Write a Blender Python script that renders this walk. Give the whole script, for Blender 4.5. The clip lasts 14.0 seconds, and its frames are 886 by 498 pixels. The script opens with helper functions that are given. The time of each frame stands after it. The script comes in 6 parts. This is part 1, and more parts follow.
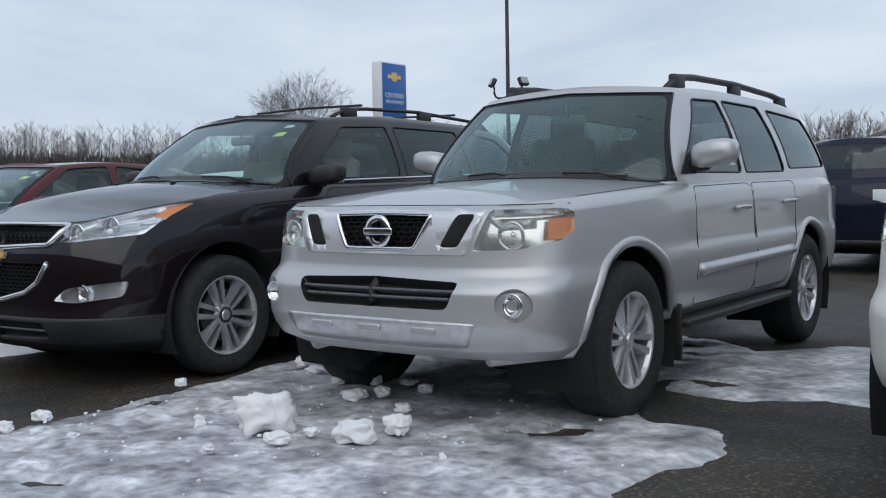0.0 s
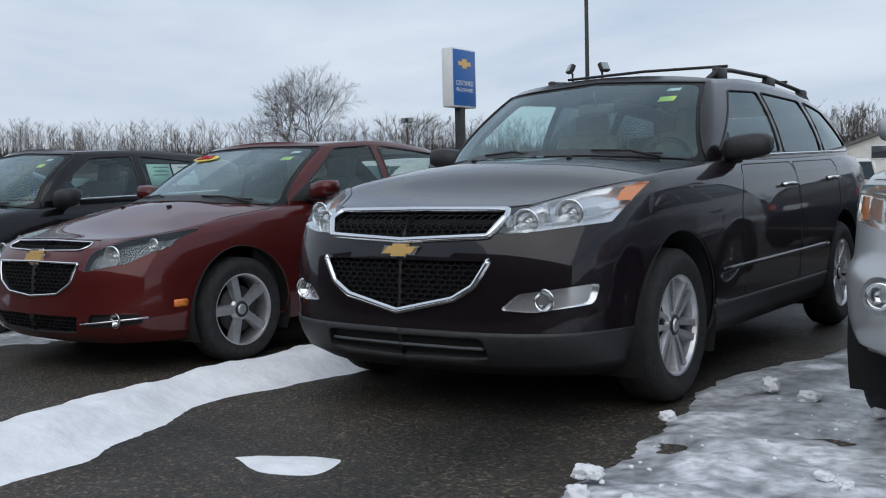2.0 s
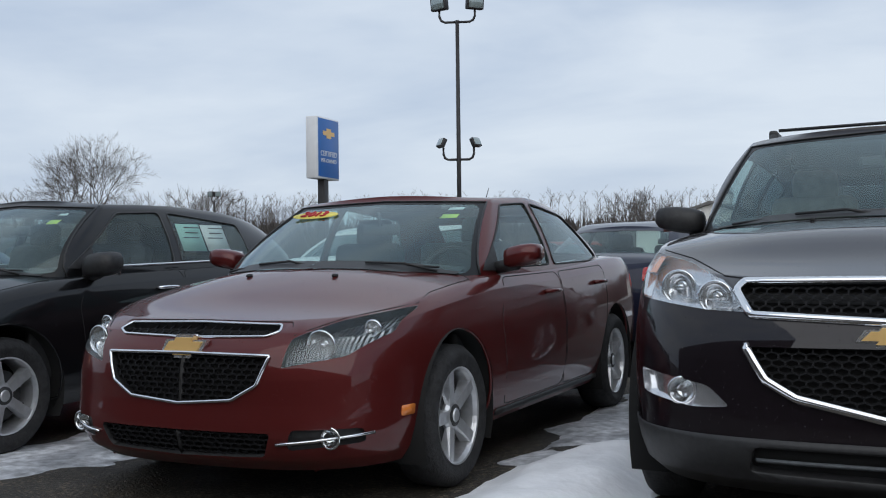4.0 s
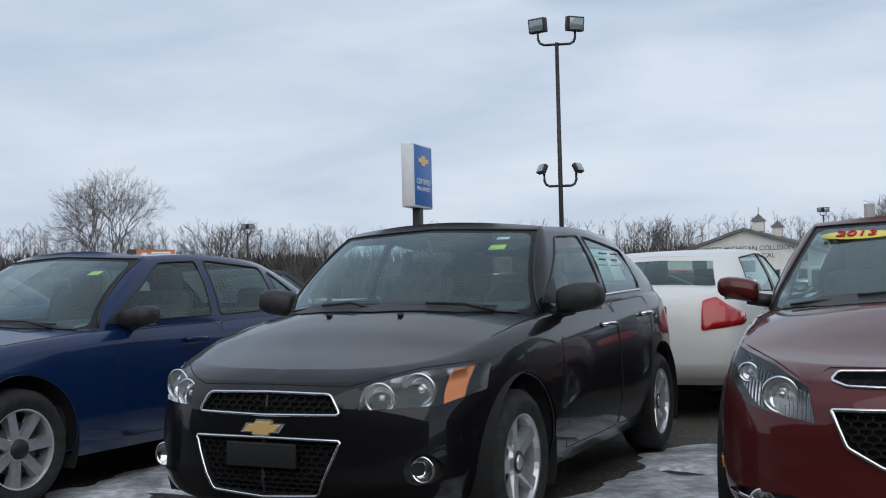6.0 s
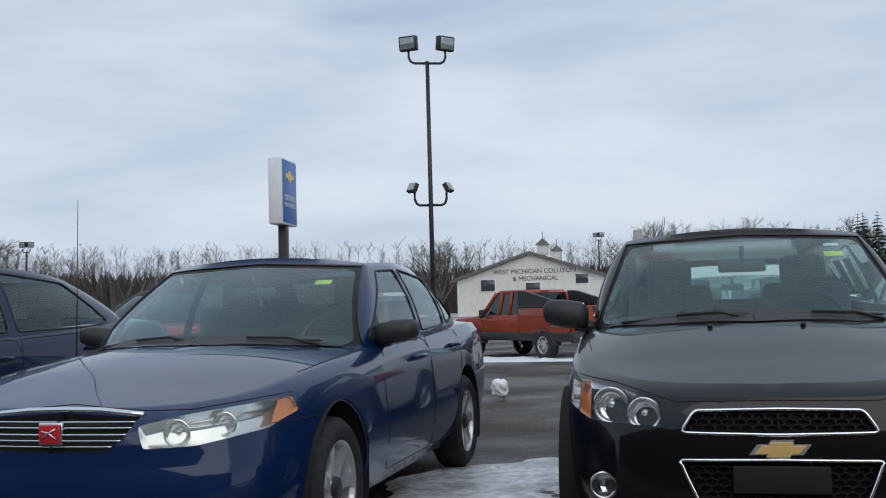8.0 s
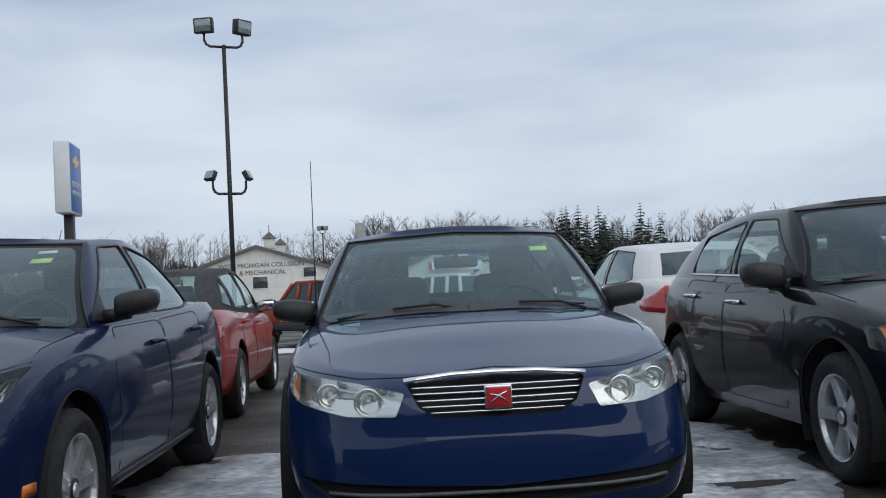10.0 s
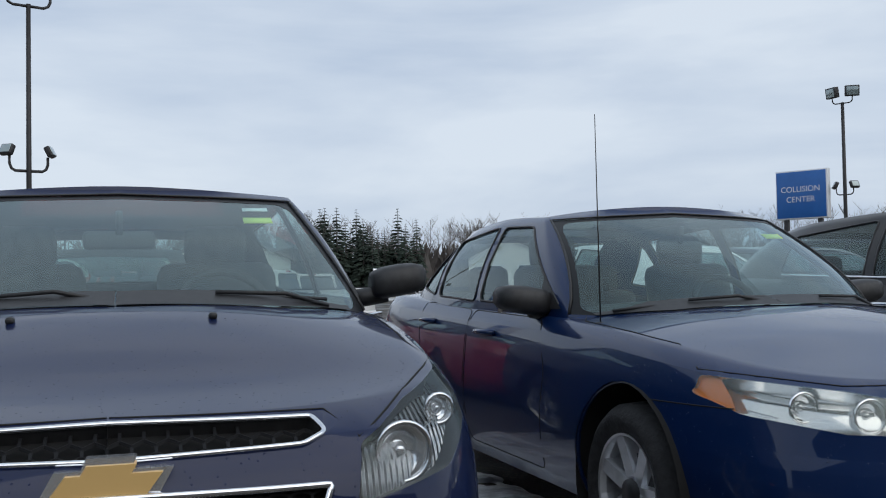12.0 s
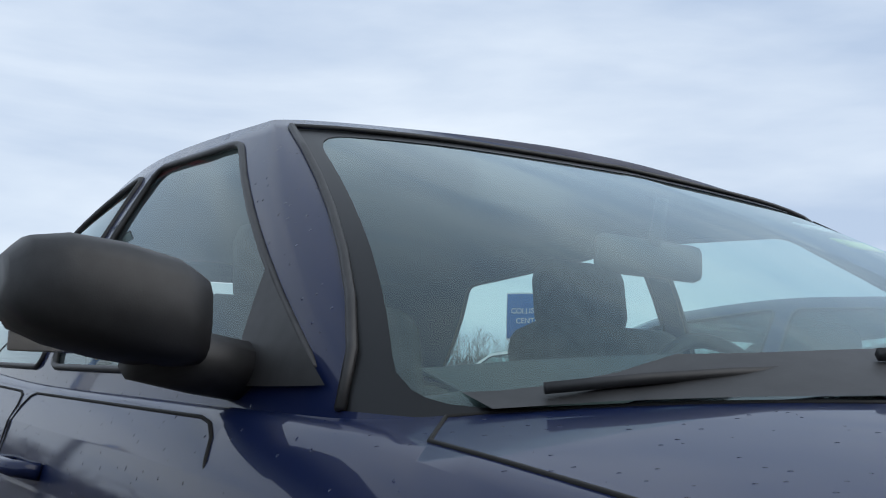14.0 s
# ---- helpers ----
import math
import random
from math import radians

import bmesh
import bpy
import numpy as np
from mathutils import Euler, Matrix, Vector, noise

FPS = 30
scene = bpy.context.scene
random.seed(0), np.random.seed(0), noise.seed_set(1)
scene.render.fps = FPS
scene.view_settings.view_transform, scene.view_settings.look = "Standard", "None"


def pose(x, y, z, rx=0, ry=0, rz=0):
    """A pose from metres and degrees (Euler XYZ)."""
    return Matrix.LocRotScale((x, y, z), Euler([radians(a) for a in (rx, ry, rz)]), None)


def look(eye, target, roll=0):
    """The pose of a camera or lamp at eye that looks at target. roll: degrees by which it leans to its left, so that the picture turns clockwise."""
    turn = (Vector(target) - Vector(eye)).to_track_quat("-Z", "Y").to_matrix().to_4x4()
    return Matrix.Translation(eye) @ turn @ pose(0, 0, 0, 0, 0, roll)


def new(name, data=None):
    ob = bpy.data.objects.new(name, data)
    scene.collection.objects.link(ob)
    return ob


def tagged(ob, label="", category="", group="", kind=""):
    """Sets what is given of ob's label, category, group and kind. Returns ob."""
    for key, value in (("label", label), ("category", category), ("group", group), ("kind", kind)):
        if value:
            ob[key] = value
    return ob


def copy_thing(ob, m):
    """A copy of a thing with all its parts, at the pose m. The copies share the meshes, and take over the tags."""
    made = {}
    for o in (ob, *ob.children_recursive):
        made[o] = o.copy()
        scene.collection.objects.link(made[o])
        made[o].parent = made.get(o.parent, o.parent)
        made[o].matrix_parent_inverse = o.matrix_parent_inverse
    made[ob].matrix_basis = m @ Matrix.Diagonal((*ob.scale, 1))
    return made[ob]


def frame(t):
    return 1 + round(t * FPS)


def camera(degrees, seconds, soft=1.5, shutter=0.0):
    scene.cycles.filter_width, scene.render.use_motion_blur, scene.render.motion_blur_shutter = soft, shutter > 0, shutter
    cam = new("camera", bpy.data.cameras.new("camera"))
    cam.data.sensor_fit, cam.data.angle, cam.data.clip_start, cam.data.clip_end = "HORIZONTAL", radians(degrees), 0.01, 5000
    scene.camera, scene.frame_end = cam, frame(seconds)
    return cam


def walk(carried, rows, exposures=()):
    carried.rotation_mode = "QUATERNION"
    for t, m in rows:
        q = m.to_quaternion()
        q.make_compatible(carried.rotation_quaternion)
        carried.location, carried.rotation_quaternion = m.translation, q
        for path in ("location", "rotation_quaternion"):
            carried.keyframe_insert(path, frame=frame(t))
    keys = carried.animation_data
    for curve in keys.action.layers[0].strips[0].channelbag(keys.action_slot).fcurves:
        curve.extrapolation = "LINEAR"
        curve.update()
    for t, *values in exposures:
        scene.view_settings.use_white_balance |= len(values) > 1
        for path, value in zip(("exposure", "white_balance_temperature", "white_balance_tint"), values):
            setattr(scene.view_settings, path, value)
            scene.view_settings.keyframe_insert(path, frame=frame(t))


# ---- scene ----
# the picture brightens a little towards the end
EXPOSURES = [(0.0, 0.05), (7.5, 0.02), (10.0, 0.0), (11.0, 0.14), (12.5, 0.0), (13.0, 0.18), (14.0, 0.28)]
cam = camera(46.92, 14.0, 1.1)
PATH = [
    (0.0, pose(13.930, -1.934, 1.133, 86.61, 1.04, 39.71)),
    (0.5, pose(13.232, -2.031, 1.107, 84.85, 1.15, 44.20)),
    (1.0, pose(12.575, -2.192, 1.077, 83.24, 1.38, 44.83)),
    (1.5, pose(11.855, -2.410, 1.097, 84.03, 1.21, 41.65)),
    (2.0, pose(11.087, -2.453, 1.084, 86.34, 1.40, 39.13)),
    (2.2, pose(10.779, -2.487, 1.081, 87.00, 1.62, 37.93)),
    (4.3, pose(7.762, -2.602, 1.055, 91.57, 0.46, 25.74)),
    (4.5, pose(7.489, -2.638, 1.073, 92.59, 0.37, 25.36)),
    (5.0, pose(6.693, -2.514, 1.124, 93.49, 0.98, 25.85)),
    (5.5, pose(5.939, -2.703, 1.109, 93.09, 0.94, 26.07)),
    (6.0, pose(5.232, -2.843, 1.099, 92.27, 1.31, 26.90)),
    (6.5, pose(4.452, -2.957, 1.106, 92.37, 1.84, 25.41)),
    (7.0, pose(3.702, -3.031, 1.109, 92.93, 1.91, 22.49)),
    (7.5, pose(3.005, -3.167, 1.099, 93.30, 1.71, 18.21)),
    (7.7, pose(2.746, -3.248, 1.104, 93.32, 1.64, 16.37)),
    (9.9, pose(-0.238, -3.630, 1.057, 92.40, 2.66, -2.40)),
    (10.0, pose(-0.378, -3.602, 1.054, 92.27, 2.92, -3.12)),
    (10.5, pose(-1.025, -3.466, 1.064, 91.48, 3.37, -6.51)),
    (11.0, pose(-1.617, -3.274, 1.049, 91.55, 3.47, -9.74)),
    (11.5, pose(-2.082, -2.871, 1.043, 92.09, 2.46, -12.61)),
    (12.0, look((-2.513, -2.252, 1.056), (-1.897, -0.351, 1.123), -1.0)),
    (12.5, look((-2.871, -1.738, 1.042), (-2.115, 0.113, 1.118), 0.9)),
    (13.0, look((-3.176, -1.087, 1.044), (-2.297, 0.709, 1.109), 1.6)),
    (13.5, look((-3.450, -0.500, 1.035), (-2.470, 1.240, 1.132), 2.4)),
    (14.0, pose(-3.742, 0.270, 0.987, 98.15, -1.74, -35.02)),
]
walk(cam, PATH, EXPOSURES)


# ---- light ----
SUN_EL, SUN_AZ = 38.0, 150.0
world = bpy.data.worlds.new("overcast_sky")
scene.world = world
world.use_nodes = True


def build_world(w):
    nt = w.node_tree
    nt.nodes.clear()
    N = nt.nodes.new
    out, bg = N("ShaderNodeOutputWorld"), N("ShaderNodeBackground")
    sky = N("ShaderNodeTexSky")
    sky.sky_type, sky.sun_disc = "NISHITA", False
    sky.sun_elevation, sky.sun_rotation = radians(SUN_EL), radians(SUN_AZ)
    sky.dust_density, sky.air_density = 2.0, 1.0
    tc, mp = N("ShaderNodeTexCoord"), N("ShaderNodeMapping")
    mp.inputs["Scale"].default_value = (1.0, 1.0, 4.2)
    nt.links.new(tc.outputs["Generated"], mp.inputs["Vector"])
    n1, n2 = N("ShaderNodeTexNoise"), N("ShaderNodeTexNoise")
    n1.inputs["Scale"].default_value, n1.inputs["Detail"].default_value = 1.7, 6.0
    n1.inputs["Distortion"].default_value = 0.5
    n2.inputs["Scale"].default_value, n2.inputs["Detail"].default_value = 5.0, 8.0
    for n in (n1, n2):
        nt.links.new(mp.outputs["Vector"], n.inputs["Vector"])
    add = N("ShaderNodeMath")
    add.operation = "MULTIPLY_ADD"
    nt.links.new(n2.outputs["Fac"], add.inputs[0])
    add.inputs[1].default_value = 0.35
    nt.links.new(n1.outputs["Fac"], add.inputs[2])
    ramp = N("ShaderNodeValToRGB")
    ramp.color_ramp.elements[0].position, ramp.color_ramp.elements[0].color = 0.50, (4.3, 5.3, 6.9, 1)
    ramp.color_ramp.elements[1].position, ramp.color_ramp.elements[1].color = 0.84, (6.9, 7.7, 8.7, 1)
    nt.links.new(add.outputs[0], ramp.inputs["Fac"])
    mix = N("ShaderNodeMix")
    mix.data_type = "RGBA"
    mix.inputs[0].default_value = 0.93
    nt.links.new(sky.outputs["Color"], mix.inputs[6])
    nt.links.new(ramp.outputs["Color"], mix.inputs[7])
    nt.links.new(mix.outputs[2], bg.inputs["Color"])
    bg.inputs["Strength"].default_value = 0.1
    nt.links.new(bg.outputs[0], out.inputs[0])


build_world(world)
sun_data = bpy.data.lights.new("sun", "SUN")
sun_data.energy, sun_data.angle, sun_data.color = 1.15, radians(80), (1.0, 0.96, 0.9)
sun = new("sun", sun_data)
sun.matrix_world = look((0, 0, 40), (0 - 40 * math.sin(radians(SUN_AZ)) / math.tan(radians(SUN_EL)), 40 * -math.cos(radians(SUN_AZ)) / math.tan(radians(SUN_EL)), 0))


# ---- materials ----
def material(name, color, rough=0.5, metal=0.0, coat=0.0, vary=0.0, scale=8.0, bump=0.0, bump_scale=60.0, spec=0.5, emit=0.0, second=None, fine=None):
    m = bpy.data.materials.new(name)
    m.use_nodes = True
    nt = m.node_tree
    p = nt.nodes["Principled BSDF"]
    p.inputs["Base Color"].default_value = (*color, 1)
    p.inputs["Roughness"].default_value, p.inputs["Metallic"].default_value = rough, metal
    p.inputs["Coat Weight"].default_value, p.inputs["Coat Roughness"].default_value = coat, 0.04
    p.inputs["Specular IOR Level"].default_value = spec
    if emit:
        p.inputs["Emission Color"].default_value, p.inputs["Emission Strength"].default_value = (*color, 1), emit
    tc = nt.nodes.new("ShaderNodeTexCoord")
    if vary or second:
        n = nt.nodes.new("ShaderNodeTexNoise")
        n.inputs["Scale"].default_value, n.inputs["Detail"].default_value = scale, 8
        nt.links.new(tc.outputs["Object"], n.inputs["Vector"])
        r = nt.nodes.new("ShaderNodeValToRGB")
        two = second or tuple(min(1, c * (1 + vary)) for c in color)
        r.color_ramp.elements[0].position, r.color_ramp.elements[0].color = 0.36, (*(color if second else tuple(c * (1 - vary) for c in color)), 1)
        r.color_ramp.elements[1].position, r.color_ramp.elements[1].color = 0.64, (*two, 1)
        nt.links.new(n.outputs["Fac"], r.inputs["Fac"])
        last = r.outputs["Color"]
        if fine:
            n3 = nt.nodes.new("ShaderNodeTexNoise")
            n3.inputs["Scale"].default_value, n3.inputs["Detail"].default_value = fine, 4
            nt.links.new(tc.outputs["Object"], n3.inputs["Vector"])
            mr = nt.nodes.new("ShaderNodeMapRange")
            mr.inputs[1].default_value, mr.inputs[2].default_value, mr.inputs[3].default_value, mr.inputs[4].default_value = 0.3, 0.7, 0.55, 1.5
            nt.links.new(n3.outputs["Fac"], mr.inputs[0])
            mx = nt.nodes.new("ShaderNodeVectorMath")
            mx.operation = "SCALE"
            nt.links.new(last, mx.inputs[0])
            nt.links.new(mr.outputs[0], mx.inputs["Scale"])
            last = mx.outputs[0]
        nt.links.new(last, p.inputs["Base Color"])
    if bump:
        n2 = nt.nodes.new("ShaderNodeTexNoise")
        n2.inputs["Scale"].default_value, n2.inputs["Detail"].default_value = bump_scale, 6
        nt.links.new(tc.outputs["Object"], n2.inputs["Vector"])
        b = nt.nodes.new("ShaderNodeBump")
        b.inputs["Strength"].default_value, b.inputs["Distance"].default_value = bump, 0.02
        nt.links.new(n2.outputs["Fac"], b.inputs["Height"])
        nt.links.new(b.outputs["Normal"], p.inputs["Normal"])
    return m


def paint_material(name, color, metal=0.35, rough=0.35, dirt=0.25, coat=0.6):
    """Metallic car paint under clear coat, with a thin film of road dust and dried drops."""
    m = material(name, color, rough, metal, coat)
    nt = m.node_tree
    p = nt.nodes["Principled BSDF"]
    tc = nt.nodes.new("ShaderNodeTexCoord")
    n = nt.nodes.new("ShaderNodeTexNoise")
    n.inputs["Scale"].default_value, n.inputs["Detail"].default_value = 3.0, 10
    spots = nt.nodes.new("ShaderNodeTexVoronoi")
    spots.inputs["Scale"].default_value = 55
    nt.links.new(tc.outputs["Object"], n.inputs["Vector"])
    nt.links.new(tc.outputs["Object"], spots.inputs["Vector"])
    mr = nt.nodes.new("ShaderNodeMapRange")
    mr.inputs[1].default_value, mr.inputs[2].default_value, mr.inputs[3].default_value, mr.inputs[4].default_value = 0.4, 0.75, 0.015, 0.015 + 0.22 * dirt
    nt.links.new(n.outputs["Fac"], mr.inputs[0])
    sp = nt.nodes.new("ShaderNodeMapRange")
    sp.inputs[1].default_value, sp.inputs[2].default_value, sp.inputs[3].default_value, sp.inputs[4].default_value = 0.02, 0.12, 0.25 * dirt, 0.0
    nt.links.new(spots.outputs["Distance"], sp.inputs[0])
    ad = nt.nodes.new("ShaderNodeMath")
    nt.links.new(mr.outputs[0], ad.inputs[0])
    nt.links.new(sp.outputs[0], ad.inputs[1])
    nt.links.new(ad.outputs[0], p.inputs["Coat Roughness"])
    drops = nt.nodes.new("ShaderNodeBump")
    drops.inputs["Strength"].default_value, drops.inputs["Distance"].default_value = 0.8, 0.07
    nt.links.new(sp.outputs[0], drops.inputs["Height"])
    nt.links.new(drops.outputs[0], p.inputs["Coat Normal"])
    mx = nt.nodes.new("ShaderNodeMix")
    mx.data_type = "RGBA"
    thin = nt.nodes.new("ShaderNodeMath")
    thin.operation = "MULTIPLY"
    thin.inputs[1].default_value = 0.35
    nt.links.new(ad.outputs[0], thin.inputs[0])
    nt.links.new(thin.outputs[0], mx.inputs[0])
    p.inputs["Specular IOR Level"].default_value = 0.08
    mx.inputs[6].default_value, mx.inputs[7].default_value = (*color, 1), (0.12, 0.13, 0.15, 1)
    nt.links.new(mx.outputs[2], p.inputs["Base Color"])
    return m


def glass_material(name, tint, gloss=1.45, haze=0.0, edge=0.9, curve=4.5):
    """Thin tinted pane: clear, with a mirror gloss that grows at grazing angles."""
    m = bpy.data.materials.new(name)
    m.use_nodes = True
    nt = m.node_tree
    nt.nodes.remove(nt.nodes["Principled BSDF"])
    out = nt.nodes["Material Output"]
    tr, gl, fr, mix = nt.nodes.new("ShaderNodeBsdfTransparent"), nt.nodes.new("ShaderNodeBsdfGlossy"), nt.nodes.new("ShaderNodeLayerWeight"), nt.nodes.new("ShaderNodeMixShader")
    tr.inputs["Color"].default_value = (*tint, 1)
    gl.inputs["Roughness"].default_value = 0.02
    gl.inputs["Color"].default_value = (0.84, 0.96, 0.98, 1)
    fr.inputs["Blend"].default_value = 0.5
    pw, ma = nt.nodes.new("ShaderNodeMath"), nt.nodes.new("ShaderNodeMath")
    pw.operation, ma.operation = "POWER", "MULTIPLY_ADD"
    pw.inputs[1].default_value = curve
    f0 = ((gloss - 1) / (gloss + 1)) ** 2 * 1.8
    ma.inputs[1].default_value, ma.inputs[2].default_value = edge - f0, f0
    nt.links.new(fr.outputs["Facing"], pw.inputs[0])
    nt.links.new(pw.outputs[0], ma.inputs[0])
    nt.links.new(ma.outputs[0], mix.inputs[0])
    last = tr.outputs[0]
    if haze:
        df, mx2 = nt.nodes.new("ShaderNodeBsdfDiffuse"), nt.nodes.new("ShaderNodeMixShader")
        df.inputs["Color"].default_value = (0.40, 0.60, 0.60, 1)
        mx2.inputs[0].default_value = haze
        nt.links.new(last, mx2.inputs[1])
        nt.links.new(df.outputs[0], mx2.inputs[2])
        last = mx2.outputs[0]
    nt.links.new(last, mix.inputs[1])
    nt.links.new(gl.outputs[0], mix.inputs[2])
    nt.links.new(mix.outputs[0], out.inputs[0])
    return m


def asphalt_material():
    """Worn asphalt: broad damp and dry areas, crumbs of stone, fine cracks."""
    m = material("asphalt", (0.023, 0.021, 0.018), 0.7, second=(0.060, 0.051, 0.040), scale=0.9, bump=0.9, bump_scale=60, fine=38)
    nt = m.node_tree
    p = nt.nodes["Principled BSDF"]
    src = p.inputs["Base Color"].links[0].from_socket
    tc = nt.nodes.new("ShaderNodeTexCoord")
    vo = nt.nodes.new("ShaderNodeTexVoronoi")
    vo.inputs["Scale"].default_value = 75
    nt.links.new(tc.outputs["Object"], vo.inputs["Vector"])
    sep = nt.nodes.new("ShaderNodeSeparateColor")
    nt.links.new(vo.outputs["Color"], sep.inputs[0])
    r = nt.nodes.new("ShaderNodeValToRGB")
    els = r.color_ramp.elements
    els[0].position, els[0].color = 0.0, (0.5, 0.5, 0.5, 1)
    els[1].position, els[1].color = 1.0, (3.6, 3.3, 2.9, 1)
    e = els.new(0.8)
    e.color = (1.15, 1.12, 1.05, 1)
    nt.links.new(sep.outputs[0], r.inputs["Fac"])
    mul = nt.nodes.new("ShaderNodeVectorMath")
    mul.operation = "MULTIPLY"
    nt.links.new(src, mul.inputs[0])
    nt.links.new(r.outputs["Color"], mul.inputs[1])
    nt.links.new(mul.outputs[0], p.inputs["Base Color"])
    wet = nt.nodes.new("ShaderNodeTexNoise")
    wet.inputs["Scale"].default_value, wet.inputs["Detail"].default_value = 0.5, 5
    nt.links.new(tc.outputs["Object"], wet.inputs["Vector"])
    mr = nt.nodes.new("ShaderNodeMapRange")
    mr.inputs[1].default_value, mr.inputs[2].default_value, mr.inputs[3].default_value, mr.inputs[4].default_value = 0.4, 0.6, 0.42, 0.85
    nt.links.new(wet.outputs["Fac"], mr.inputs[0])
    nt.links.new(mr.outputs[0], p.inputs["Roughness"])
    return m


def fluted(name, color):
    """Bright lamp bowl with fine upright flutes."""
    m = material(name, color, 0.2, 0.85)
    nt = m.node_tree
    tc, w, b = nt.nodes.new("ShaderNodeTexCoord"), nt.nodes.new("ShaderNodeTexWave"), nt.nodes.new("ShaderNodeBump")
    w.inputs["Scale"].default_value, w.inputs["Distortion"].default_value = 22, 0.6
    b.inputs["Strength"].default_value, b.inputs["Distance"].default_value = 0.9, 0.02
    nt.links.new(tc.outputs["Object"], w.inputs["Vector"])
    nt.links.new(w.outputs["Fac"], b.inputs["Height"])
    nt.links.new(b.outputs["Normal"], nt.nodes["Principled BSDF"].inputs["Normal"])
    return m


